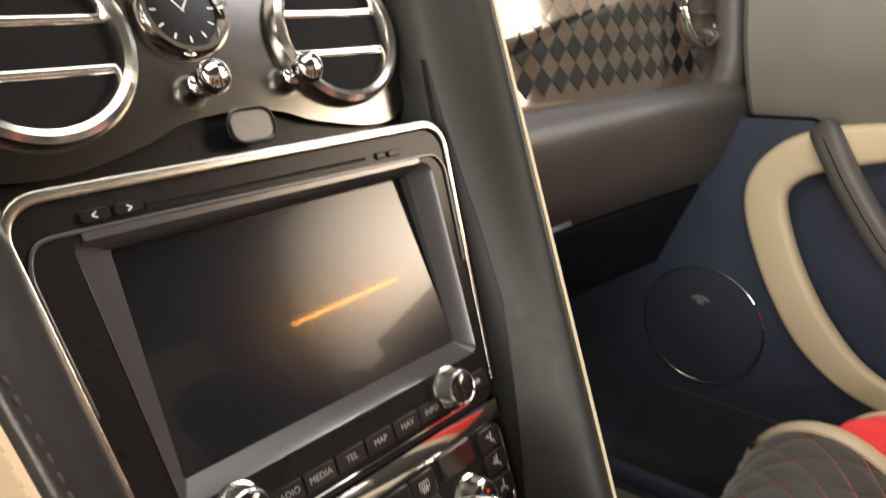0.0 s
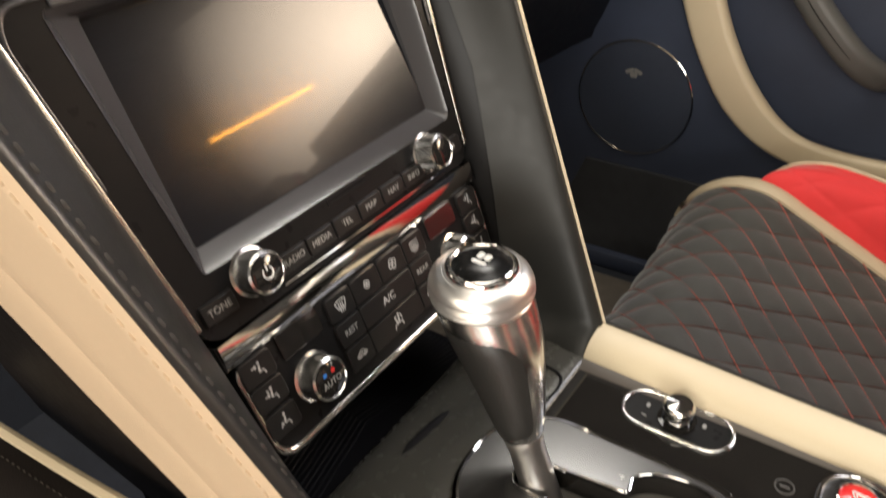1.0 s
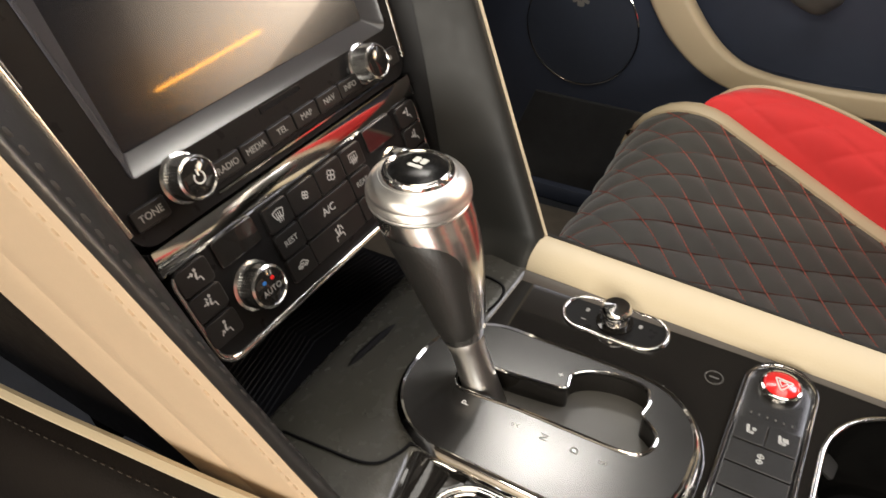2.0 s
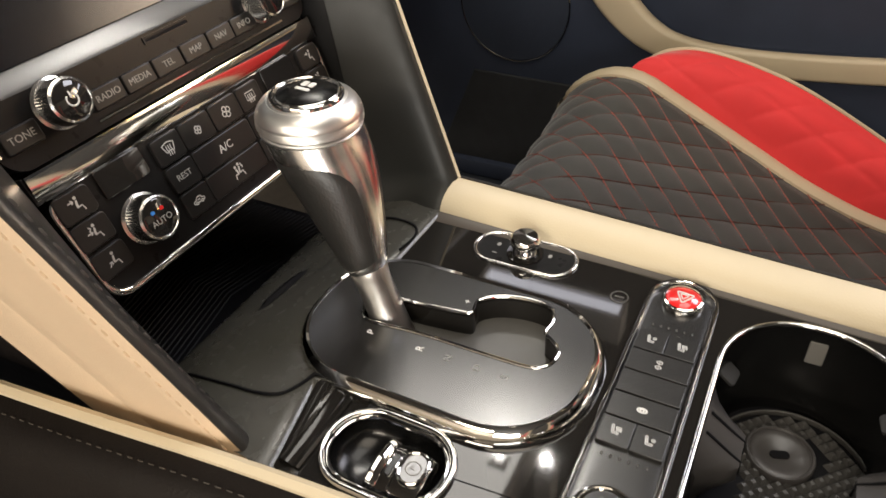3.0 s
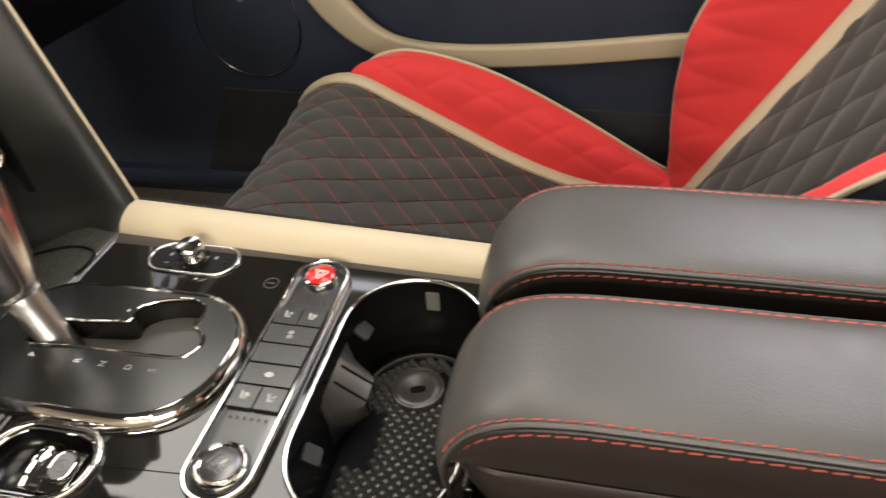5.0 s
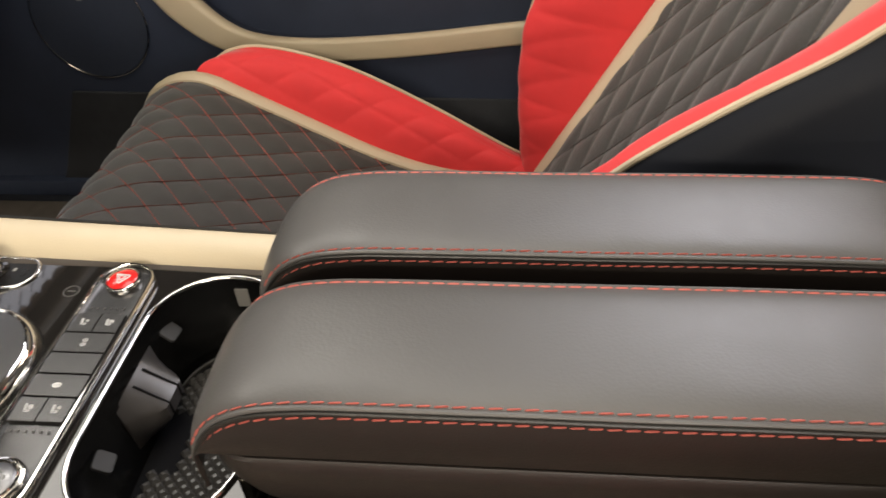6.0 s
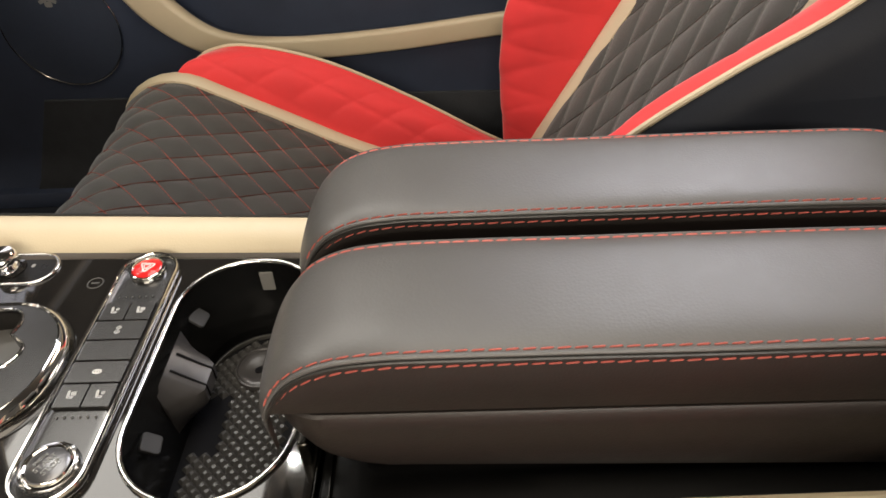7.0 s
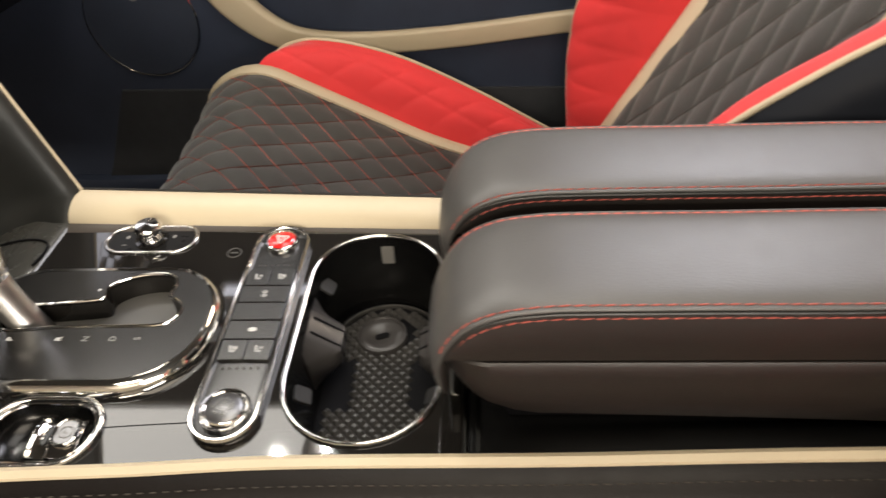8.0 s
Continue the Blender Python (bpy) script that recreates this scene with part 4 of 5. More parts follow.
# gear lever
foot, tip = Vector((-0.0135, 0.1145, TOP - 0.012)), Vector((0.003, 0.1715, 0.5750))
axis = (tip - foot).normalized()
side_x = (Vector((1, 0, 0)) - axis * axis.x).normalized()
side_y = axis.cross(side_x)
LEVER = Matrix(((side_x.x, side_y.x, axis.x, foot.x), (side_x.y, side_y.y, axis.y, foot.y), (side_x.z, side_y.z, axis.z, foot.z), (0, 0, 0, 1)))
LL = (tip - foot).length
lever = thing("gear_lever", tuple(foot))
tagged(lever, "satin aluminium gear lever with black leather grip in the gate", "gear lever")
part("shaft", lathe([(0.0122, -0.004), (0.0112, 0.018), (0.0106, 0.042), (0.0112, 0.0465), (0.0116, 0.051), (0.0110, 0.0535)], 32), SHAFT, lever, "plain aluminium shaft", m=LEVER)
BODY = [(0.050, 0.0112), (0.054, 0.0132), (0.066, 0.0158), (0.084, 0.0197), (0.102, 0.0234), (0.116, 0.0261), (0.126, 0.0279), (LL - 0.0240, 0.0289)]


def body_r(z):
    return float(np.interp(z, [b[0] for b in BODY], [b[1] for b in BODY]))


CAP_AT, BODY_TOP = Vector((0.0080, 0.1680, 0.5515)), LL - 0.024


def grip_point(z, a, r):
    """A point of the grip, whose sections turn level towards the cap."""
    f = min(1.0, max(0.0, (z - 0.075) / (BODY_TOP - 0.075)))
    f = f * f * (3 - 2 * f)
    k = max(0.0, z - 0.050) / (BODY_TOP - 0.050)
    centre = (foot + axis * 0.050).lerp(CAP_AT, k) if z > 0.05 else foot + axis * z
    centre = centre + Vector((0.0014, -0.0015, 0)) * math.sin(math.pi * min(1.0, k))
    ex, ey = side_x.lerp(Vector((1, 0, 0)), f), side_y.lerp(Vector((0, 1, 0.05)), f)
    return tuple(centre + ex.normalized() * r * math.cos(a) + ey.normalized() * r * math.sin(a))


HEIGHTS = [0.050 + (BODY_TOP - 0.050) * k / 22 for k in range(23)]
part("grip_body", skin([[grip_point(z, 2 * math.pi * k / 48, body_r(z)) for k in range(48)] for z in HEIGHTS]), SATIN, lever, "satin aluminium grip body")
for a0, a1 in ((95, 249), (-69, 85)):
    rows = []
    for i in range(22):
        s = i / 21
        row = []
        for j in range(19):
            f = j / 18
            edge_f = abs(2 * f - 1)
            z0, z1 = 0.0535 + 0.002 * edge_f**3, BODY_TOP - 0.0105 - 0.024 * edge_f**5
            z = z0 + (z1 - z0) * s
            puff = 0.0011 * (1 - edge_f**6) * (1 - abs(2 * s - 1) ** 8)
            row.append(grip_point(z, radians(a0 + (a1 - a0) * f), body_r(z) - 0.0002 + puff))
        rows.append(row)
    part("grip", skin(rows, closed=False), LEATHER, lever, "black leather grip inlay")
CAP = pose(CAP_AT.x, CAP_AT.y, CAP_AT.z, 3, 0, 0)
profile = [(0.0284, -0.0008), (0.0289, 0.0), (0.0290, 0.0010), (0.0284, 0.0016), (0.0291, 0.0024), (0.0297, 0.0034)]
profile += [(0.0299 - 0.0004 * (k / 14) ** 2 - (0.00012 if k % 2 else 0.0), 0.0040 + 0.0044 * k / 14) for k in range(15)]
profile += [(0.0290, 0.0100), (0.0278, 0.0124), (0.0262, 0.0143), (0.0242, 0.0158), (0.0222, 0.0167), (0.0216, 0.0165), (0.0212, 0.0170), (0.0200, 0.0174)]
part("cap", lathe(profile, 64), BRUSHED, lever, "brushed aluminium cap", m=CAP)
emblem = part("cap_badge", lathe([(0.0205, 0.0154), (0.0204, 0.0186), (0.0198, 0.0194), (0.0188, 0.0196), (0.0184, 0.0190), (0.0180, 0.0198), (0.0172, 0.0202), (0.0164, 0.0196), (0.0160, 0.0188)], 48), CHROME, lever, "chrome badge ring on the cap", m=CAP)
part("badge_face", lathe([(0.0165, 0.0174), (0.0163, 0.0194), (0.0125, 0.0210), (0.0060, 0.0220), (0.0, 0.0223)], 40), WELL, emblem, "glossy black badge dome", m=CAP)
marks(emblem, [(-0.0028, 0.0, 0.0088, 0.0026, 90), (0.0030, 0.0022, 0.0052, 0.0036, 0), (0.0030, -0.0022, 0.0052, 0.0036, 0)], WHITE_INK, CAP, 0.0223, "badge_mark")

# parking brake switch in its pod
brake = thing("parking_brake_switch", (-0.097, 0.07, TOP))
tagged(brake, "chrome parking brake switch in an oval recess", "switch")
part("pod_rim", sweep([(x, y, TOP + 0.0012) for x, y in inset(POD, -0.0010)], circle(0, 0, 0.0019, 10), True), CHROME, brake, "oval chrome rim")
part("pod_inner_rim", sweep([(x, y, TOP + 0.0002) for x, y in inset(POD, 0.0022)], circle(0, 0, 0.0011, 8), True), CHROME, brake, "thin inner chrome rim")
part("pod_bowl", skin([[(x, y, TOP) for x, y in POD], [(x, y, TOP - 0.008) for x, y in inset(POD, 0.002)], [(x, y, TOP - 0.013) for x, y in inset(POD, 0.006)], [(x, y, TOP - 0.015) for x, y in inset(POD, 0.014)], [(x, y, TOP - 0.0155) for x, y in inset(POD, 0.0205)]], caps=False), WELL, brake, "glossy black recess")
lever_m = pose(-0.0980, 0.0612, TOP - 0.0046, 5, 0, 0)
bm = skin([[(x * k, y, z - d) for x, z in glide([(-0.0148, -0.010), (-0.0146, -0.001), (-0.0125, 0.0018), (-0.006, 0.0036), (0.0, 0.0042), (0.006, 0.0036), (0.0125, 0.0018), (0.0146, -0.001), (0.0148, -0.010)], 4)] for y, k, d in ((-0.0152, 0.90, 0.0028), (-0.0146, 0.97, 0.0010), (-0.0134, 1.0, 0.0), (0.0010, 1.0, 0.0), (0.0030, 1.0, 0.0022), (0.0085, 1.0, 0.0024), (0.0105, 1.0, 0.0004), (0.0134, 1.0, 0.0), (0.0146, 0.97, 0.0010), (0.0152, 0.90, 0.0028))], closed=False)
rocker = part("rocker", merge(bm, box(-0.0138, 0.0138, -0.0140, 0.0140, -0.010, -0.0030)), CHROME, brake, "chrome rocker", m=lever_m)
part("rocker_groove", slab(rrect(0.0, 0.0058, 0.0130, 0.0034, 0.0016, 5), 0.0008, 0.0026, 0.0003), WELL, rocker, m=lever_m)
part("rocker_collar", sweep([(x, y, 0.0052) for x, y in rrect(0.0010, -0.0056, 0.0178, 0.0124, 0.0060, 6)], circle(0, 0, 0.0011, 8), True), CHROME, rocker, "chrome ring round the inlay", m=lever_m)
part("rocker_inlay", slab(rrect(0.0010, -0.0056, 0.0172, 0.0118, 0.0057), 0.0020, 0.0054, 0.0006), START_GREY, rocker, "dark grey oval inlay", m=lever_m)
part("rocker_mark", sweep([(x, y, 0.0055) for x, y in circle(0.0010, -0.0056, 0.0038, 24)], circle(0, 0, 0.00035, 6), True), PAD_GREY, rocker, m=lever_m)
lettering("P", 0.0042, lever_m @ pose(0.0010, -0.0056, 0.0056), PAD_GREY, rocker)

# moulding in front of the deck, filler beside the gate, and the deck's seam
rows = []
for x in np.linspace(-0.1215, -0.0665, 12):
    front = float(np.interp(x, (-0.115, -0.068), (0.1195, 0.1310)))
    rows.append([(x, y, z) for y, z in ((0.1060, TOP - 0.002), (0.1062, TOP + 0.0012), (0.1078, TOP + 0.0020), (0.1095, TOP + 0.0012), (0.1105, TOP + 0.0008), (0.1125, TOP + 0.0024), (front - 0.0035, TOP + 0.0036), (front - 0.0010, TOP + 0.0028), (front, TOP - 0.002))])
part("front_moulding", skin(rows), PIANO, console, "glossy black moulding in front of the deck")
part("gate_filler", slab(rrect(-0.0725, 0.0745, 0.0075, 0.0430, 0.0016, 4), TOP - 0.003, TOP + 0.0022, 0.0006), WELL, console, "black filler beside the gear gate")
part("deck_seam", tube([(-0.0938, 0.0365, TOP), (-0.0920, 0.0150, TOP), (-0.0900, -0.0150, TOP)], 0.0004, n=6), BLACK, console)

# mirror adjuster on its oval
mirror = thing("mirror_adjuster", (0.080, 0.070, TOP))
tagged(mirror, "chrome mirror adjuster knob on a black oval plate", "knob")
OVAL = fillet([(0.0640, 0.0345), (0.0955, 0.0345), (0.0955, 0.1045), (0.0640, 0.1045)], 0.0157, 8)
part("oval_rim", sweep([(x, y, TOP + 0.0005) for x, y in OVAL], rrect(0, 0, 0.0026, 0.0026, 0.001, 3), True), CHROME, mirror, "thin chrome oval rim")
part("oval_plate", slab(OVAL, TOP - 0.004, TOP + 0.0002, 0.0005), SATIN_BLACK, mirror)
part("knob", lathe([(0.0092, 0.0), (0.0090, 0.004), (0.0074, 0.007), (0.0072, 0.010), (0.0108, 0.012), (0.0113, 0.015), (0.0109, 0.0185), (0.0092, 0.0208), (0.0, 0.0218)], 40), CHROME, mirror, "mushroom-shaped chrome knob", m=pose(0.0800, 0.0695, TOP) @ Matrix.Diagonal((0.90, 0.90, 0.74, 1)))
part("collar", lathe([(0.0125, 0.0), (0.0122, 0.0016), (0.0095, 0.0020), (0.0085, 0.0004)], 36), PIANO, mirror, m=pose(0.0800, 0.0695, TOP))
for bar_mark in ((0.083, 0.0895, 0.0034, 0.0024, 0), (0.0835, 0.0530, 0.0034, 0.0024, 0), (0.0735, 0.0890, 0.0034, 0.0008, 90)):
    marks(mirror, [bar_mark], GREY_INK, pose(0, 0, TOP), 0.0003)

# small round sign on the deck
sign = part("deck_sign", sweep([(0.0630 + x, y, TOP + 0.0001) for x, y in circle(0, 0.0005, 0.0052, 28)], circle(0, 0, 0.0005, 5), True), DARK_THREAD, console, "small round printed sign")
part("deck_sign_bar", slab(rrect(0.0630, 0.0005, 0.0012, 0.0058, 0.0004, 2), TOP, TOP + 0.0004), DARK_THREAD, sign)

# switch bar
bar = thing("switch_bar", (-0.01, -0.0355, TOP))
tagged(bar, "pill-shaped black switch bar with chrome rim across the console", "switch panel")
part("rim", sweep([(x, y, TOP + 0.0030) for x, y in PILL], [(0.0017 * math.cos(k * 0.6283), 0.0034 * math.sin(k * 0.6283)) for k in range(10)], True), CHROME, bar, "polished chrome rim")
part("base", slab(inset(PILL, 0.0012), TOP - 0.004, TOP + 0.0030, 0.0008, dome=0.0003), BAR_KEY, bar)
BARM = pose(0, 0, TOP + 0.0030)
HALF = 0.0166
for x, w, split in ((0.0295, 0.0165, 2), (0.0125, 0.0160, 1), (-0.0042, 0.0160, 1), (-0.0212, 0.0162, 1), (-0.0385, 0.0168, 2)):
    for s in ((0,) if split == 1 else (-1, 1)):
        y = -0.0355 + s * HALF / 2
        h = 2 * HALF if split == 1 else HALF - 0.0006
        k = key("switch", x, y, w - 0.0001, h, bar, BAR_KEY, 0.0024, frame_m=BARM, r=0.0006)
        turned = BARM @ pose(x, y, 0, 0, 0, -90)
        if split == 2:
            strokes(k, icon("heat" if (s < 0) == (x > 0) else "cool", 0, 0, 0.0036), 0.0008, ICON_INK, turned, 0.0025)
        elif x > 0.0:
            strokes(k, icon("damper", 0, 0, 0.0036), 0.0007, ICON_INK, turned, 0.0025)
        elif x < -0.01:
            strokes(k, [loop_line(0, 0, 0.0024, 14, 0.6), loop_line(0, 0, 0.0010, 10, 0.8)], 0.0009, WHITE_INK, turned, 0.0025)
for x, n in ((0.0440, 6), (-0.0525, 6)):
    marks(bar, [(x, -0.0355 + (i - 2.5) * 0.0044, 0.0018, 0.0010, 0) for i in range(n)], DARK_THREAD, BARM, 0.0006, "indicator_marks")
m = pose(0.0690, -0.0355, TOP + 0.002) @ Matrix.Diagonal((0.88, 0.88, 0.85, 1))
hazard = part("hazard_button", lathe([(0.0136, 0.0), (0.0136, 0.0040), (0.0128, 0.0060), (0.0117, 0.0064), (0.0110, 0.0052)], 44), CHROME, bar, "chrome-ringed red hazard button", m=m)
part("hazard_cap", lathe([(0.0112, 0.002), (0.0111, 0.0060), (0.0090, 0.0074), (0.0, 0.0080)], 36), RED_GLOSS, hazard, "red translucent cap", m=m)
tri = [(0.0, 0.0060), (-0.0058, -0.0042), (0.0058, -0.0042)]
part("hazard_mark", merge(sweep([(x, y, 0.0080) for x, y in fillet(tri, 0.0008, 3)], circle(0, 0, 0.00055, 6), True), sweep([(x * 0.5, y * 0.5, 0.0081) for x, y in fillet(tri, 0.0008, 3)], circle(0, 0, 0.0004, 6), True)), WHITE_INK, hazard, m=m @ pose(0, 0, 0, 0, 0, -35))
m = pose(-0.0850, -0.0355, TOP + 0.002) @ Matrix.Diagonal((0.90, 0.90, 0.9, 1))
start = part("start_button", lathe([(0.0170, 0.0), (0.0170, 0.0036), (0.0163, 0.0052), (0.0152, 0.0054), (0.0146, 0.0040), (0.0142, 0.0038), (0.0139, 0.0060), (0.0130, 0.0070), (0.0121, 0.0064), (0.0118, 0.0050)], 48), CHROME, bar, "chrome-ringed engine start button", m=m)
part("start_cap", lathe([(0.0120, 0.002), (0.0119, 0.0062), (0.0108, 0.0070), (0.0, 0.0074)], 40), START_GREY, start, "satin metal button cap", m=m)
for text, dy, size in (("ENGINE", 0.0054, 0.0028), ("START", 0.0010, 0.0050), ("STOP", -0.0042, 0.0050)):
    lettering(text, size, m @ pose(0, 0, 0.0076) @ pose(0, 0, 0, 0, 0, -32) @ pose(0, dy, 0), GREY_INK, start)

# cup holder
cup = thing("cup_holder", (-0.012, -0.113, 0.37))
tagged(cup, "deep black double cup holder with chrome rim and rubber mat", "cup holder")
part("rim", sweep([(x, y, TOP + 0.0013) for x, y in CUP], circle(0, 0, 0.0016, 12), True), CHROME, cup, "polished chrome rim")
BASE = 0.372
part("well", skin([[(x, y, TOP) for x, y in CUP], [(x, y, TOP - 0.03) for x, y in inset(CUP, 0.0015)], [(x, y, BASE) for x, y in inset(CUP, 0.005)]], caps=False), WELL, cup, "black well")
part("well_floor", slab(inset(CUP, 0.0045), BASE - 0.004, BASE), BLACK, cup)
verts, faces, step = [], [], 0.0067
for i in range(-30, 31):
    for j in range(-16, 17):
        x, y = -0.0125 + (i - j) * step * 0.62, -0.113 + (i + j) * step * 0.62
        inside = abs(y + 0.113) < 0.0405 and -0.098 < x < 0.073 and not (abs(x + 0.0090) < 0.0225 and not -0.130 < y < -0.0885)
        far_round = max(abs(x + 0.0125) - 0.040, 0) ** 2 + (y + 0.113) ** 2 < 0.0405**2
        if inside and far_round and (x - 0.040) ** 2 + (y + 0.113) ** 2 > 0.0185**2:
            k, q = len(verts), step * 0.61
            verts += [(x - q, y, BASE), (x, y - q, BASE), (x + q, y, BASE), (x, y + q, BASE)]
            verts += [(x + dx * q * 0.40, y + dy * q * 0.40, BASE + 0.0028) for dx, dy in ((-1, 0), (0, -1), (1, 0), (0, 1))]
            faces += [(k + a, k + (a + 1) % 4, k + 4 + (a + 1) % 4, k + 4 + a) for a in range(4)] + [(k + 4, k + 5, k + 6, k + 7)]
me = bpy.data.meshes.new("mat_studs")
me.from_pydata(verts, [], faces)
me.materials.append(RUBBER)
place("mat_studs", me, cup, None, "rubber mat of small raised lozenges")["kind"] = "stuff"
disc = part("centre_disc", lathe([(0.0190, 0.0), (0.0190, 0.0040), (0.0184, 0.0050), (0.0174, 0.0050), (0.0168, 0.0040), (0.0162, 0.0042), (0.0150, 0.0046), (0.0105, 0.0034), (0.0060, 0.0020), (0.0, 0.0016)], 48), GRIP_GREY, cup, "dished round mat centre", m=pose(0.037, -0.107, BASE))
part("disc_hole", slab(rrect(0, 0, 0.0052, 0.0110, 0.0025, 4), 0.0010, 0.0030, 0.0004), BLACK, disc, "dark slot in the mat centre", m=pose(0.037, -0.107, BASE, 0, 0, 20))
lip = [(0.0275 + 0.0425 * math.cos(radians(a)), -0.113 + 0.0425 * math.sin(radians(a)), BASE + 0.0018) for a in range(-80, 81, 8)]
part("mat_lip", sweep(lip, rrect(0, 0, 0.0014, 0.0040, 0.0005, 2)), RUBBER, cup, "raised rubber lip of the mat")
for s in (-1, 1):
    m = pose(0.0035 if s > 0 else 0.0, -0.113 + s * 0.0450, 0, 0, 0, 0 if s > 0 else 180)
    rows = []
    for u, depth in ((-0.0260, 0.002), (-0.0205, -0.005), (-0.0160, -0.0120), (-0.0110, -0.0170), (0.0110, -0.0170), (0.0160, -0.0120), (0.0205, -0.005), (0.0260, 0.002)):
        rows.append([(u, 0.004, TOP - 0.056), (u, depth * 0.25, TOP - 0.054), (u, depth * 0.75, TOP - 0.047), (u, depth - 0.001, TOP - 0.041), (u, depth - 0.001, TOP - 0.030), (u, depth * 0.8 + 0.001, TOP - 0.0265), (u, 0.004, TOP - 0.0140)])
    grip = part("grip", skin(rows), GRIP_GREY, cup, "sprung black cup grip", m=m)
    for u in (-0.0070, 0.0070):
        part("grip_groove", sweep([(u, 0.001, TOP - 0.0155), (u, -0.0125, TOP - 0.0262), (u, -0.0178, TOP - 0.0300), (u, -0.0184, TOP - 0.040)], circle(0, 0, 0.0008, 6), up=(1, 0, 0)), BLACK, grip, m=m)
part("rubber_pad", slab(rrect(0, 0, 0.0095, 0.0165, 0.001, 3), 0, 0.0010, 0.0003), PAD_GREY, cup, "pale rubber pad", m=pose(0.031, -0.1125, TOP - 0.0165, 0, 0, 1) @ pose(0.0479, 0, 0, 0, -90, 0) @ pose(0, 0, 0, 0, 0, 90))
for x, y, turn in ((0.0480, -0.0660, -98), (-0.0545, -0.0665, -82), (0.0460, -0.1560, 98), (-0.0545, -0.1565, 82)):
    part("rubber_flap", slab(rrect(0.0050, 0, 0.0120, 0.0130, 0.0025, 4), -0.0010, 0.0010, 0.0006), FLAP, cup, "grey rubber flap", m=pose(x, y, TOP - 0.0170, 0, 0, turn) @ pose(0, 0, 0, 0, 38, 0))


# ---- armrest: two padded lids on the storage box ----
box_thing = thing("storage_box", (0.01, -0.35, 0.40))
tagged(box_thing, "black storage box under the armrest lids", "storage box")
part("body", box(-0.084, 0.068, -0.56, -0.196, 0.4345, 0.456, 0.004), BLACK, box_thing)
part("hinge_bar", tube([(-0.07, -0.552, 0.458), (0.056, -0.552, 0.458)], 0.004), SATIN_BLACK, box_thing)


def lid(x0, x1, y0, y1, label, low=0.0):
    """A padded lid: a leather band rolled over the nose, sewn to flat side gussets, on a lower shell."""
    ob = thing("armrest_lid", ((x0 + x1) / 2, (y0 + y1) / 2, 0.456))
    tagged(ob, label, "armrest", group="armrest lids")
    cx, hw = (x0 + x1) / 2, (x1 - x0) / 2
    spine = [(y0, 0.490), (y0 + 0.001, 0.508), (y0 + 0.010, 0.527), (y0 + 0.035, 0.5378), (y0 + 0.09, 0.5402), ((y0 + y1) / 2, 0.5405), (y1 - 0.085, 0.5404), (y1 - 0.055, 0.5393), (y1 - 0.034, 0.5355), (y1 - 0.017, 0.5265), (y1 - 0.006, 0.5120), (y1 - 0.0008, 0.4950), (y1 - 0.002, 0.4790)]
    s, pts, nor = surf(spine, 130)

    def at(i, u, extra=0.0):
        (y, z), (ny, nz) = pts[i], -nor[i]
        f = min(1.0, max(0.0, (y - (y1 - 0.085)) / 0.085))
        f = f * f * (3 - 2 * f)
        back = min(1.0, max(0.0, (y0 + 0.06 - y) / 0.06)) ** 2
        drop = 0.0016 * u * u + 0.0030 * abs(u) ** 7 - extra
        wave = 0.0004 * noise.noise(Vector((cx + u * hw * 25, y * 18, 1.3)))
        return Vector((cx + u * hw, y - ny * drop + (back * 0.012 - f * 0.0025) * abs(u) ** 5, z - nz * (drop - wave) - low * min(1.0, max(0.0, (z - 0.46) / 0.05))))

    us = [math.copysign(1 - (1 - abs(v)) ** 1.5, v) for v in np.linspace(-1, 1, 29)]
    n = len(pts)
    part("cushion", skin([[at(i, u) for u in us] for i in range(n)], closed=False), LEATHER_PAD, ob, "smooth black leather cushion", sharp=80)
    for e in (-1, 1):
        side, low_row, normals = [], [], []
        for i in range(n):
            top = at(i, e)
            foot = Vector((cx + e * (hw + 0.0004), min(max(top.y, y0 + 0.012), y1 - 0.0105), min(0.5025, top.z - 0.0005)))
            side.append([top.lerp(foot, g) + Vector((e * (0.0022 * math.sin(math.pi * g) - 0.0004), 0, 0)) for g in (0, 0.12, 0.3, 0.55, 0.8, 1.0)])
            d = foot - top
            if d.length > 0.006:
                low_row.append(top + d.normalized() * 0.0042 + Vector((e * 0.0007, 0, 0)))
        # gusset and lower shell carry side shade in their colour
        part("gusset", skin(side, closed=False), PAD_SIDE, ob, "flat leather side of the lid, darkened for shade", sharp=80)
        part("piping", tube([at(i, e * 0.985, 0.0002) for i in range(2, n - 6)], 0.0012, up=(e, 0.1, 0.2), n=8), LEATHER_PAD, ob, "leather welt between the stitch rows")
        part("piping", tube([at(i, e).lerp(side[i][1], 0.35) + Vector((e * 0.0004, 0, 0)) for i in range(2, n - 6)], 0.0010, up=(e, 0.1, 0.2), n=8), LEATHER, ob, "dark leather welt between the stitch rows")
        up_row = [at(i, e * 0.935, 0.0001) for i in range(2, n - 8)]
        lean = [(e * 0.55, -nor[i][0], -nor[i][1]) for i in range(2, n - 8)]
        part("stitching", stitches(up_row, 0.0055, 0.0014, 0.00047, normals=lean, lift=0.0003, slant=0.45), RED_THREAD, ob, "red double stitching")["kind"] = "stuff"
        part("stitching", stitches(low_row, 0.0055, 0.0014, 0.00047, up=(e, 0, 0.25), lift=0.0003, slant=0.45), RED_THREAD, ob, "red double stitching")["kind"] = "stuff"
    plan = fillet([(x0, y0), (x1, y0), (x1, y1 - 0.0045), (x0, y1 - 0.0045)], [0.020, 0.020, 0.030, 0.030], 12)
    dense = []
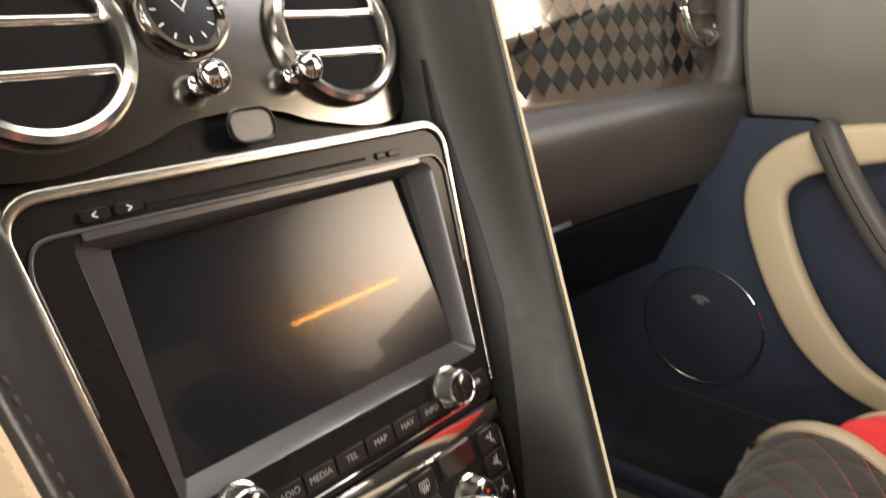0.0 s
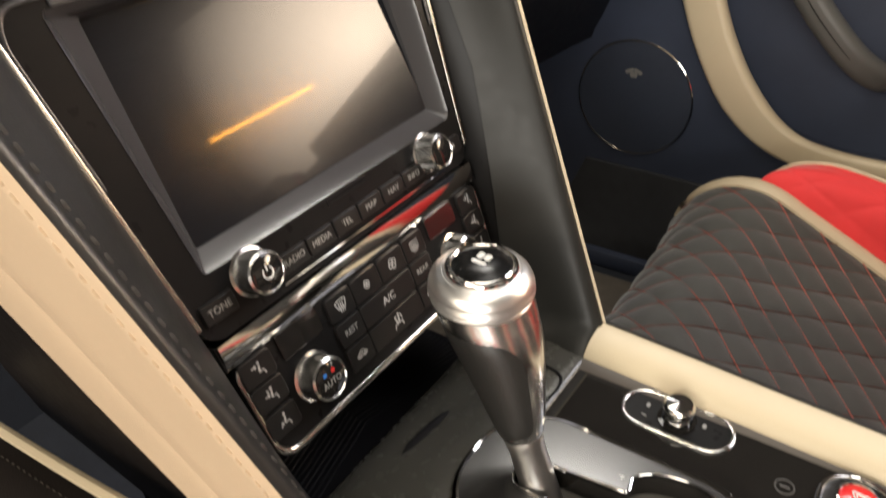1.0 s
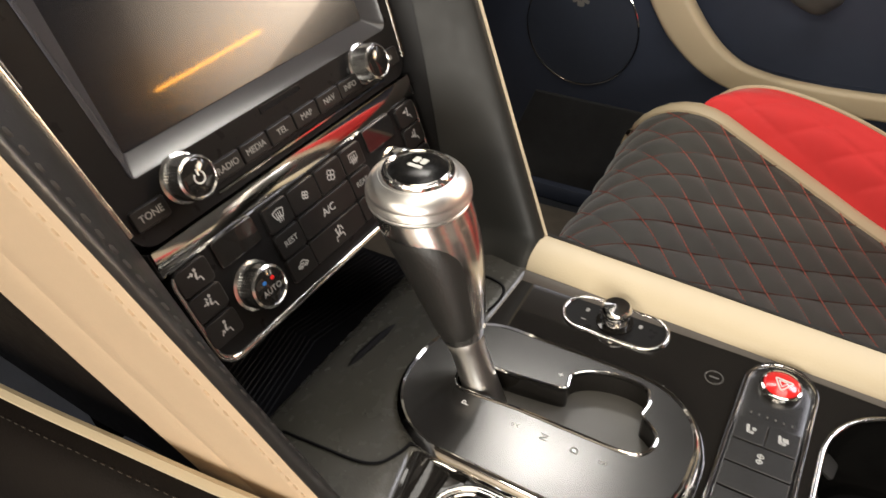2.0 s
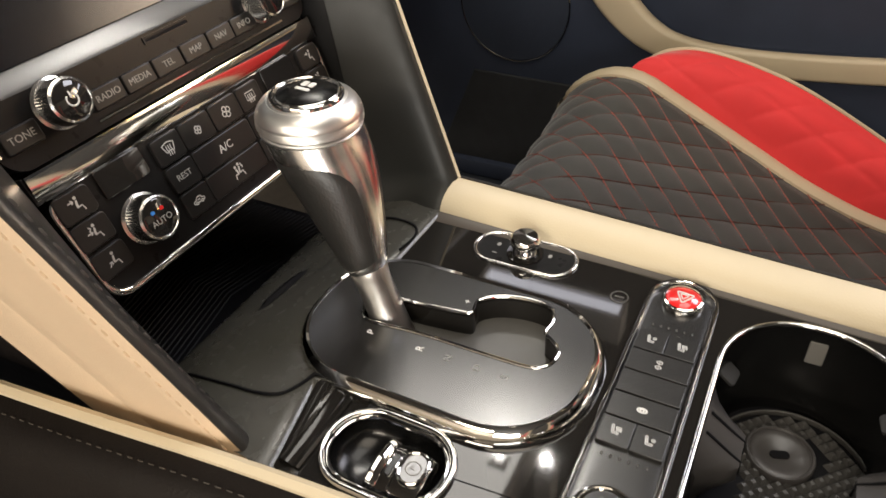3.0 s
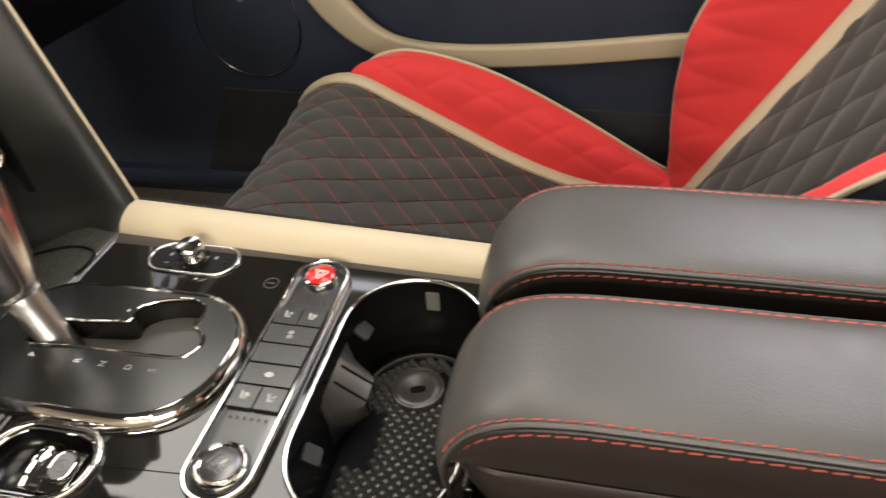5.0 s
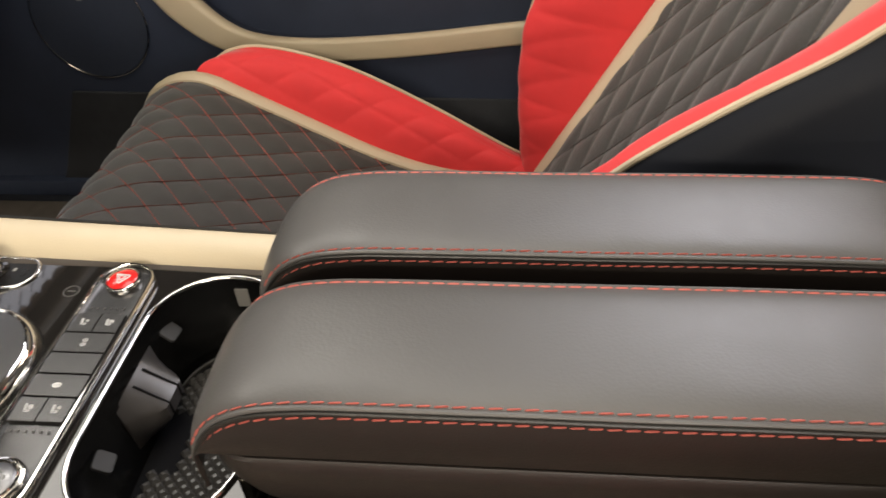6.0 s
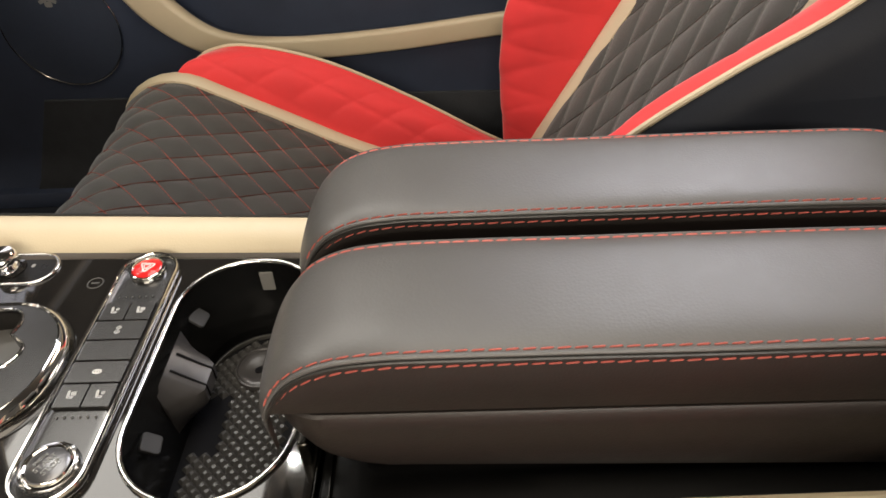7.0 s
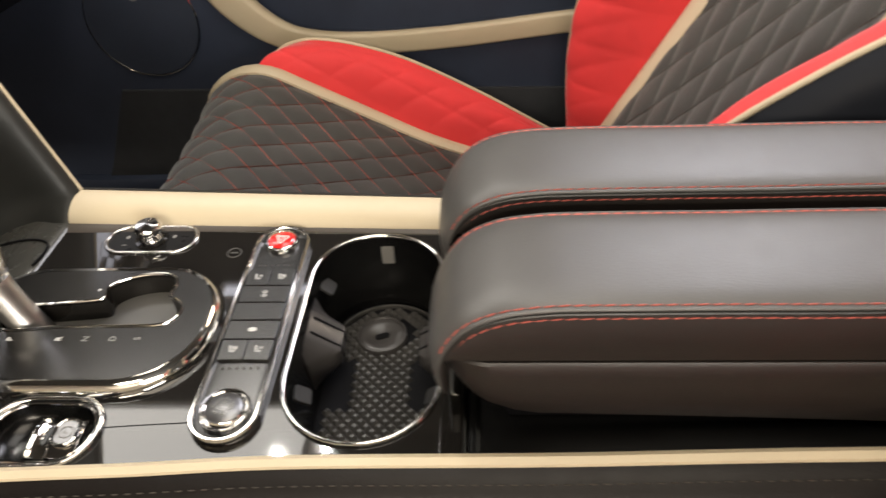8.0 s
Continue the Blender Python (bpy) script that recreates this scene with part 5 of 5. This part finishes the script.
    for i, p in enumerate(plan):
        q = plan[(i + 1) % len(plan)]
        if math.dist(p, q) > 1e-5:
            k = max(1, int(math.dist(p, q) / 0.012))
            dense += [(p[0] + (q[0] - p[0]) * m / k, p[1] + (q[1] - p[1]) * m / k) for m in range(k)]
    rings = [[(x, y, z - low * max(0.0, (z - 0.46) / 0.05)) for x, y, z in ((x, y, z + (0.5 - z) * 0.62 * min(1.0, max(0.0, (y - y1 + 0.058) / 0.05)) ** 1.6) for x, y in inset(dense, by))] for by, z in ((0.022, 0.4440), (0.0130, 0.4460), (0.0045, 0.4560), (0.0008, 0.4700), (-0.0010, 0.4900), (-0.0011, 0.4985), (0.0002, 0.5005), (0.012, 0.5015))]
    rings = [[(x, y, z - 0.26 * max(0.0, 0.488 - z) * min(1.0, max(0.0, (-0.22 - y) / 0.26))) for x, y, z in ring] for ring in rings]
    part("lower_shell", skin(rings), PAD_SIDE, ob, "leather lower edge, darkened for shade")
    return ob


lid(-0.1015, -0.0275, -0.535, -0.1545, "padded black leather armrest lid with red double stitching, driver's half")
lid(-0.0010, 0.0720, -0.535, -0.1560, "padded black leather armrest lid with red double stitching, passenger's half", 0.005)
for x0, x1, y in ((-0.0840, -0.0330, -0.1680), (0.0120, 0.0640, -0.1690)):
    latch = thing("lid_latch", ((x0 + x1) / 2, y, 0.437))
    tagged(latch, "slim dark metal latch bar in front of an armrest lid", "latch", group="lid latches")
    part("bar", slab(rrect((x0 + x1) / 2, y, x1 - x0, 0.0060, 0.0025, 4), TOP, TOP + 0.0180, 0.0015), DARK_CHROME, latch)


# ---- passenger dashboard ----
dash = thing("dashboard", (0.5, 0.5, 0.55))
tagged(dash, "dark taupe leather passenger dashboard with a lozenge veneer fascia", "dashboard")
XS = np.linspace(0.135, 0.860, 18)


def dash_y(x):
    return 0.425 - 0.045 * ((x - 0.135) / 0.7) ** 2


rows = []
for x in XS:
    y = dash_y(x)
    rows.append([(x, y + dy, z) for dy, z in glide([(0.012, 0.714), (-0.004, 0.7135), (-0.022, 0.710), (-0.036, 0.700), (-0.040, 0.684), (-0.032, 0.652), (-0.014, 0.605), (0.008, 0.572), (0.028, 0.562), (0.10, 0.560), (0.30, 0.555)], 4)] + [(x, y + 0.30, 0.728)])
part("lower_roll", skin(rows), DASH, dash, "rounded dark taupe leather lower dash")
rows = []
for x in XS:
    y = dash_y(x)
    rows.append([(x, y + dy, z) for dy, z in ((0.006, 0.7125), (0.010, 0.720), (0.017, 0.78), (0.024, 0.84), (0.029, 0.870), (0.060, 0.870), (0.060, 0.7125))])
part("fascia", skin(rows), VENEER, dash, "brown lacquered fascia veneer")
rows = []
for x in XS:
    y = dash_y(x)
    rows.append([(x, y + dy, z) for dy, z in glide([(0.042, 0.866), (0.020, 0.872), (0.006, 0.884), (0.012, 0.905), (0.06, 0.925), (0.20, 0.935), (0.45, 0.93)], 3)] + [(x, y + 0.45, 0.86)])
part("top_roll", skin(rows), DASH, dash, "dark taupe leather dash top")
lozenge = to_mesh("lozenge", slab([(0.0, -0.0161), (0.0152, 0.0), (0.0, 0.0161), (-0.0152, 0.0)], 0.0, 0.0006), VENEER_DARK)
fascia = [o for o in dash.children if o.name.startswith("fascia")][0]
for i in range(22):
    for j in range(4):
        x, z = 0.1545 + i * 0.0309, 0.7430 + j * 0.0325
        if (x - 0.775) ** 2 + (z - 0.806) ** 2 < 0.058**2 or x > 0.795:
            continue
        y = dash_y(x) + float(np.interp(z, (0.720, 0.84), (0.010, 0.024)))
        slope = math.degrees(math.atan2(0.045 * 2 * (x - 0.135) / 0.49, 1))
        place("lozenge", lozenge, fascia, pose(x, y - 0.0002, z, 83.3, 0, -slope))
m = pose(0.775, dash_y(0.775) + 0.021, 0.806, 78, 0, -5)
R = 0.044
ring = part("vent_ring", lathe([(R * 1.1, -0.004), (R * 1.1, 0.004), (R * 1.05, 0.0085), (R, 0.0095), (R * 0.93, 0.0065), (R * 0.92, -0.004)], 48), CHROME, dash, "round chrome side vent", m=m)
part("vent_back", lathe([(R * 0.94, -0.003), (R * 0.5, -0.002), (0.0, -0.002)], 24), BLACK, ring, m=m)
for k in (-1, 0, 1):
    half = math.sqrt((R * 0.93) ** 2 - (k * 0.024) ** 2)
    part("vent_bar", sweep([(-half, k * 0.024, 0.001), (half, k * 0.024, 0.001)], rrect(0, 0, 0.0058, 0.010, 0.002, 3)), CHROME, ring, m=m)
column = glide([(0.770, 0.388, 0.690), (0.800, 0.380, 0.702), (0.819, 0.377, 0.735), (0.824, 0.381, 0.800), (0.828, 0.390, 0.870), (0.834, 0.405, 0.925)], 6)
part("end_roll", sweep(column, rrect(0, 0, 0.046, 0.046, 0.021, 6), up=(0, 1, 0)), DASH, dash, "rounded taupe leather roll at the dash end")
glove = thing("glovebox", (0.5, 0.46, 0.45))
tagged(glove, "dark leather glovebox lid with a small metal catch", "glovebox")
rows = []
for x in np.linspace(0.165, 0.80, 12):
    y = dash_y(x)
    rows.append([(x, y + dy, z) for dy, z in glide([(0.018, 0.5610), (0.020, 0.552), (0.046, 0.50), (0.075, 0.44), (0.10, 0.425), (0.30, 0.42)], 3)] + [(x, y + 0.30, 0.553)])
part("lid", skin(rows), LEATHER_DARK, glove)
part("catch", slab(rrect(0, 0, 0.045, 0.008, 0.003), 0, 0.004, 0.0015), BEZEL, glove, "small metal catch", m=pose(0.445, dash_y(0.445) - 0.0010, 0.5760, 48, 0, 0))

# ---- passenger door ----
door = thing("passenger_door", (0.82, 0.0, 0.05))
tagged(door, "dark leather car door with cream pull loop and round speaker", "car door")
TOX = Matrix(((0, 0, -1, 0.80), (1, 0, 0, 0), (0, 1, 0, 0), (0, 0, 0, 1)))  # local (y, z, inward) into the world
LOOP = glide([(-0.75, 0.345), (-0.50, 0.331), (-0.32, 0.3165), (-0.15, 0.2985), (0.0, 0.2900), (0.10, 0.2950), (0.165, 0.3180), (0.220, 0.3680), (0.262, 0.4350), (0.290, 0.5000), (0.303, 0.5500), (0.296, 0.5850), (0.268, 0.6140), (0.225, 0.6310), (0.160, 0.6440), (0.05, 0.6560), (-0.20, 0.672), (-0.75, 0.69)], 6)
back = [(0.97, 0.02), (0.97, 0.664), (0.257, 0.664), (0.226, 0.656), (-0.85, 0.700), (-0.85, 0.02)]
part("lower_panel", plate(back, [LOOP], -0.03, 0.0), DOOR_NAVY, door, "dark leather lower door panel", m=TOX)
part("pocket_back", box(-0.80, 0.33, 0.25, 0.70, -0.062, -0.055), DOOR_NAVY, door, "dark recess behind the loop", m=TOX)
part("pocket_wall", skin([[(y, z, 0.0) for y, z in LOOP], [(y, z, -0.058) for y, z in LOOP]], caps=False), DOOR_NAVY, door, m=TOX)
widths = [float(np.interp(y, (-0.6, 0.0, 0.13, 0.22), (0.72, 0.76, 0.86, 1.16))) for y, z in LOOP]
part("pull_loop", sweep([(y, z, 0.006) for y, z in LOOP], rrect(0, 0, 0.0490, 0.024, 0.009, 4), scales=widths), CREAM, door, "cream leather pull loop", m=TOX)


def door_line(y):
    return float(np.interp(y, (-0.85, 0.200, 0.227, 0.256, 0.36), (0.703, 0.659, 0.660, 0.668, 0.668)))


rows = []
for y in [0.338, 0.330, 0.30, 0.27, 0.256, 0.246, 0.236, 0.227, 0.20] + list(np.linspace(0.12, -0.85, 14)):
    z0 = door_line(y)
    tall = float(np.interp(y, (-0.85, 0.0, 0.2), (0.60, 0.75, 1.0)))
    rows.append([(y + max(0.0, y - 0.1) * 0.4 * dz, z0 + dz * tall, w - (0.008 if y > 0.335 else 0.0)) for dz, w in glide([(-0.002, -0.03), (0.0, -0.002), (0.004, 0.006), (0.030, 0.016), (0.09, 0.026), (0.16, 0.020), (0.20, 0.0), (0.205, -0.03)], 3)])
part("upper_panel", skin(rows), DOOR_GREY, door, "grey leather upper door panel", m=TOX)
grip_path = glide([(0.236, 0.655, 0.016), (0.222, 0.640, 0.034), (0.190, 0.590, 0.046), (0.140, 0.520, 0.050), (0.085, 0.460, 0.044), (0.050, 0.430, 0.020), (0.040, 0.420, -0.02)], 5)
pull = part("pull_strap", sweep(grip_path, rrect(0, 0, 0.036, 0.028, 0.012, 5), up=(0, 0, 1)), DASH, door, "dark taupe leather grab handle", m=TOX)
part("strap_seam", tube([(y + 0.002, z + 0.002, w + 0.0142) for y, z, w in grip_path[2:-4]], 0.0007, n=6), BLACK, pull, m=TOX)
spk = part("speaker_grille", lathe([(0.0940, 0.0), (0.0930, 0.003), (0.06, 0.004), (0.0, 0.0045)], 48), GRILLE, door, "round dark navy speaker grille", m=TOX @ pose(0.383, 0.337, 0))
part("speaker_ring", sweep([(x, y, 0.004) for x, y in circle(0, 0, 0.0955, 64)], circle(0, 0, 0.0014, 8), True), CHROME, spk, "thin chrome speaker ring", m=TOX @ pose(0.383, 0.337, 0))
marks(spk, [(-0.007, 0.003, 0.015, 0.006, 25), (0.007, 0.003, 0.015, 0.006, -25), (0, -0.003, 0.012, 0.009, 0)], PAD_GREY, TOX @ pose(0.386, 0.380, 0), 0.0045, "speaker_badge")
part("door_seam", tube([(y, door_line(y) - 0.001, 0.001) for y in list(np.linspace(0.338, 0.20, 14)) + list(np.linspace(0.16, -0.85, 16))], 0.0015, n=6), BLACK, door, m=TOX)
part("outer_skin", box(0.865, 0.88, -0.85, 1.0, -0.05, 0.88), SATIN_BLACK, door)
part("lower_carpet", slab([(-0.55, 0.030), (0.545, 0.030), (0.53, 0.060), (0.460, 0.214), (-0.55, 0.195)], -0.001, 0.006, 0.002), CARPET_DARK, door, "dark carpeted lower door", m=TOX)
setting("door_sill", box(0.78, 0.86, -1.24, 1.0, 0.0, 0.035, 0.006), DOOR_NAVY, "dark trimmed door sill beside the seat", "sill")


# ---- seats ----
def quilted(spine, half, nx, ns, pitch, puff, flip, curve, shift=0.0, stretch=1.0):
    """A stuffed sheet sewn in lozenges: its skin, and a function from (s, x) to place and normal."""
    s, pts, nor = surf(spine, ns)
    nor = nor * flip

    def at(sv, x, extra=0.0):
        y, z = np.interp(sv, s, pts[:, 0]), np.interp(sv, s, pts[:, 1])
        ny, nz = np.interp(sv, s, nor[:, 0]), np.interp(sv, s, nor[:, 1])
        k = curve * (x / half) ** 2 + extra
        return Vector((x, y + ny * k, z + nz * k)), Vector((-2 * curve * x / half**2, ny, nz)).normalized()

    rows = []
    for sv in s:
        row = []
        for x in np.linspace(-half, half, nx):
            a, b = (sv * stretch + x) / pitch + shift, (sv * stretch - x) / pitch + shift
            h = (abs(math.sin(math.pi * a)) * abs(math.sin(math.pi * b))) ** 0.45
            wrinkle = 0.0012 * noise.noise(Vector((x * 25, sv * 25, 2.0)))
            ease = min(1.0, (half - abs(x)) / 0.02)
            row.append(tuple(at(sv, x, (puff * h + wrinkle) * ease)[0]))
        rows.append(row)
    return skin(rows, closed=False), at, s[-1]


def seams(at, length, half, pitch, shift=0.0, stretch=1.0, families=(1, -1)):
    out = []
    for fam in families:
        for k in range(-30, 60):
            path, normals = [], []
            for x in np.linspace(-half, half, 60):
                sv = ((k - shift) * pitch - fam * x) / stretch
                if 0.002 < sv < length - 0.002:
                    p, n = at(sv, x, 0.0011)
                    path.append(p)
                    normals.append(tuple(n))
            if len(path) > 4:
                out.append(stitches(path, 0.0048, 0.0005, 0.00072, normals=normals, lift=0.0006))
    return merge(*out)


CX = 0.41
seat = thing("bucket_seat", (CX, -0.1, 0.0))
tagged(seat, "grey quilted suede bucket seat with red bolsters and cream piping", "car seat", group="front seats")
SHIFT_X = Matrix.Translation((CX, -0.006, -0.005))
CUSH = [(0.232, 0.100), (0.240, 0.170), (0.235, 0.240), (0.2155, 0.292), (0.180, 0.320), (0.135, 0.323), (0.08, 0.296), (0.0, 0.254), (-0.10, 0.202), (-0.20, 0.168), (-0.34, 0.150)]
PITCH, PHASE, STRETCH = 0.0505, 0.31, 0.83
bm, at, length = quilted(CUSH, 0.192, 150, 230, PITCH, 0.0048, 1, 0.010, PHASE, STRETCH)
cushion = part("seat_cushion", bm, SUEDE, seat, "grey suede cushion sewn in lozenges", m=SHIFT_X, sharp=80)
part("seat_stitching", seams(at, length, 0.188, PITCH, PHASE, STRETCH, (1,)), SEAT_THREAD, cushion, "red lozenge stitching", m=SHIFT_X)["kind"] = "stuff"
# the crossing stitch family is darker than the first
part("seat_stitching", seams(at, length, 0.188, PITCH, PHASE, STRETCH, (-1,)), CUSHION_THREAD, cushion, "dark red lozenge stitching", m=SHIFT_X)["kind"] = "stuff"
RIDGE = [(0.147, 0.310), (0.142, 0.326), (0.130, 0.340), (0.105, 0.352), (0.065, 0.357), (0.0, 0.345), (-0.075, 0.318), (-0.18, 0.262), (-0.288, 0.196), (-0.34, 0.17)]
s_c, p_c, n_c = surf(CUSH, 150)
_, ridge_p, _ = surf(RIDGE, 200)
cream_line = [(y, z) for y, z in p_c + n_c * 0.0125]


def cush_z(y):
    pts = [(a, b) for a, b in cream_line if b > 0.145]
    pts = pts[int(np.argmax([b for _, b in pts])) :]
    return float(np.interp(-y, [-a for a, _ in pts], [b for _, b in pts]))


for s in (-1, 1):
    path = [(s * 0.2005, y, z) for y, z in cream_line]
    path = [p for p in path if p[2] > 0.262 or p[1] < 0.1][::3]
    fade = [min(1.0, 0.35 + 0.09 * k) for k in range(len(path))]
    part("cream_band", sweep(path, [(-0.0150, -0.008), (-0.0135, 0.0006), (-0.0075, 0.0046), (0.0, 0.0060), (0.0075, 0.0050), (0.0135, 0.0010), (0.0150, -0.008)], up=(0, -0.45, 1), scales=fade), CREAM, seat, "cream leather band beside the cushion", m=SHIFT_X)
    rows, pipe, ends = [], [], []
    for y, z in ridge_p:
        zc = cush_z(min(y, 0.130)) + 0.002
        wide = 0.25 + 0.75 * math.sqrt(1 - (1 - min(1.0, max(0.0, (0.147 - y) / 0.045))) ** 2)
        zr = z
        ends.append(0.206 + 0.0475 * wide)
        row = []
        for j in range(31):
            g = j / 30
            x = 0.206 + (0.252 - 0.206) * g * wide
            zz = zc + (zr - zc) * (g ** 0.8)
            a, b = (y * 0.75 + (x + zz) * 1.1) / 0.068, (y * 0.75 - (x + zz) * 1.1) / 0.068
            h = 0.0042 * (abs(math.sin(math.pi * a)) * abs(math.sin(math.pi * b))) ** 0.3 * math.sin(math.pi * min(1, g + 0.08))
            bulge = 0.010 * math.sin(math.pi * g)
            row.append((s * (x - 0.6 * h - 0.5 * bulge), y, zz + h + bulge))
        rows.append(row)
        pipe.append((s * ends[-1], y, zr + 0.001))
    part("seat_bolster", skin(rows, closed=False), RED, seat, "red suede side bolster", m=SHIFT_X, sharp=80)
    part("bolster_piping", tube(pipe, 0.0026), CREAM, seat, "cream piping", m=SHIFT_X)
    rows = [[(s * (end + dx), y, z + dz) for dx, dz in ((0.0, 0.0), (0.0085, -0.008), (0.0165, -0.035), (0.0165, -0.10), (0.0085, -0.6))] for (y, z), end in zip(ridge_p, ends)]
    rows = [[(x, y, max(z, 0.05)) for x, y, z in r] for r in rows]
    part("seat_side", skin(rows, closed=False), LEATHER_DARK, seat, "dark leather seat side", m=SHIFT_X)
    nose_cap = [(s * 0.2060, 0.1480, 0.318), (s * 0.2300, 0.1500, 0.310), (s * 0.2535, 0.1500, 0.302)]
    part("seat_corner", skin([[(x, y + dy, z - dz) for x, y, z in nose_cap] for dy, dz in ((0.002, -0.008), (0.012, 0.01), (0.016, 0.05), (0.010, 0.20))], closed=False), LEATHER_DARK, seat, m=SHIFT_X)
part("seat_base", box(-0.235, 0.235, -0.40, 0.150, 0.04, 0.140, 0.02), LEATHER_DARK, seat, m=SHIFT_X)
part("seat_rail", box(-0.20, -0.16, -0.35, 0.18, 0.005, 0.050, 0.004), SATIN_BLACK, seat, m=SHIFT_X)
part("seat_rail", box(0.16, 0.20, -0.35, 0.18, 0.005, 0.050, 0.004), SATIN_BLACK, seat, m=SHIFT_X)

# backrest
BACK = [(-0.318, 0.140), (-0.362, 0.222), (-0.425, 0.336), (-0.490, 0.455), (-0.555, 0.572), (-0.610, 0.690), (-0.655, 0.800)]
bm, at_b, length_b = quilted(BACK, 0.174, 130, 210, 0.054, 0.0045, 1, 0.010, stretch=0.56)
backrest = part("backrest", bm, SUEDE, seat, "grey suede backrest sewn in long lozenges", m=SHIFT_X, sharp=80)
part("backrest_stitching", seams(at_b, length_b, 0.160, 0.054, stretch=0.56), BACK_THREAD, backrest, "pale grey stitching", m=SHIFT_X)["kind"] = "stuff"
WING = [(-0.322, 0.120), (-0.318, 0.190), (-0.311, 0.270), (-0.310, 0.330), (-0.317, 0.396), (-0.339, 0.450), (-0.377, 0.490), (-0.436, 0.533), (-0.504, 0.578), (-0.565, 0.640), (-0.622, 0.728), (-0.664, 0.805)]
N_B = 200
_, wing_p, _ = surf(WING, N_B)
_, back_p, back_n = surf(BACK, N_B)
for s in (-1, 1):
    wides = [float(np.interp(z, (0.20, 0.30, 0.42, 0.60), (1.0, 1.1, 1.42, 1.45))) for _, z in back_p]
    band_path = [(s * (0.2015 - 0.0185 * wide), y + ny * (0.008 + 0.05 * max(0.0, z - 0.45)), z + nz * (0.008 + 0.05 * max(0.0, z - 0.45))) for (y, z), (ny, nz), wide in zip(back_p, back_n, wides)]
    part("cream_band", sweep(band_path, [(-0.0185, -0.006), (-0.0170, 0.0010), (-0.008, 0.0050), (0.0, 0.0062), (0.008, 0.0054), (0.0170, 0.0020), (0.0185, -0.006)], up=(0, 1, 0.55), scales=wides), CREAM, seat, "cream leather band beside the backrest", m=SHIFT_X)
    rows, pipe, shell = [], [], []
    for i in range(N_B):
        yw, zw = wing_p[i]
        yb, zb = back_p[i] + back_n[i] * 0.006
        row = []
        for j in range(31):
            g = j / 30
            x = 0.197 + (0.252 - 0.197) * g
            q = 1 - (1 - min(1.0, g / 0.77)) ** 1.5
            y, z = yb + (yw - yb) * q, zb + (zw - zb) * q
            h = 0.0042 * (abs(math.sin(math.pi * (z + x) / 0.060)) * abs(math.sin(math.pi * (z - x * 0.5) / 0.060))) ** 0.3 * math.sin(math.pi * min(1, g + 0.08))
            bulge = 0.007 * math.sin(math.pi * g) + 0.0014 * noise.noise(Vector((g * 3, z * 38, 4.0 + s)))
            row.append((s * (x - 0.5 * (h + bulge)), y + 0.8 * (h + bulge), z + 0.2 * h))
        rows.append(row)
        pipe.append((s * 0.2515, yw + 0.001, zw))
        shell.append([(s * 0.2515, yw, zw), (s * 0.262, yw - 0.012, zw), (s * 0.272, yw - 0.05, zw + 0.005), (s * 0.272, min(yw - 0.10, yb - 0.08), zw + 0.01), (s * 0.255, min(yw - 0.14, yb - 0.115), zw + 0.02), (0, min(yw - 0.15, yb - 0.13), zw + 0.02)])
    part("back_bolster", skin(rows, closed=False), RED, seat, "red suede backrest bolster", m=SHIFT_X, sharp=80)
    part("bolster_piping", tube(pipe, 0.0028, up=(1, 0, 0)), CREAM, seat, "cream piping", m=SHIFT_X)
    part("back_shell", skin(shell, closed=False), LEATHER_DARK, seat, "dark leather seat back", m=SHIFT_X)
head = []
for z, w, d in ((0.800, 0.10, 0.030), (0.815, 0.118, 0.045), (0.86, 0.125, 0.052), (0.91, 0.120, 0.050), (0.935, 0.10, 0.036), (0.942, 0.07, 0.015)):
    yc = -0.70 - 0.35 * (z - 0.80)
    head.append([(w * math.copysign(abs(math.cos(a)) ** 0.6, math.cos(a)), yc + d * math.copysign(abs(math.sin(a)) ** 0.8, math.sin(a)), z) for a in np.linspace(0, 2 * math.pi, 28, endpoint=False)])
part("headrest", skin(head), LEATHER_DARK, seat, "dark leather headrest", m=SHIFT_X)
part("shoulder_cap", skin([[(x, -0.665 - dy, z) for x in np.linspace(-0.25, 0.25, 12)] for dy, z in ((-0.02, 0.78), (0.0, 0.808), (0.05, 0.818), (0.11, 0.80), (0.13, 0.76))], closed=False), LEATHER_DARK, seat, m=SHIFT_X)
copy_thing(seat, Matrix.Translation((-CX - 0.012, -0.13, 0.0)))
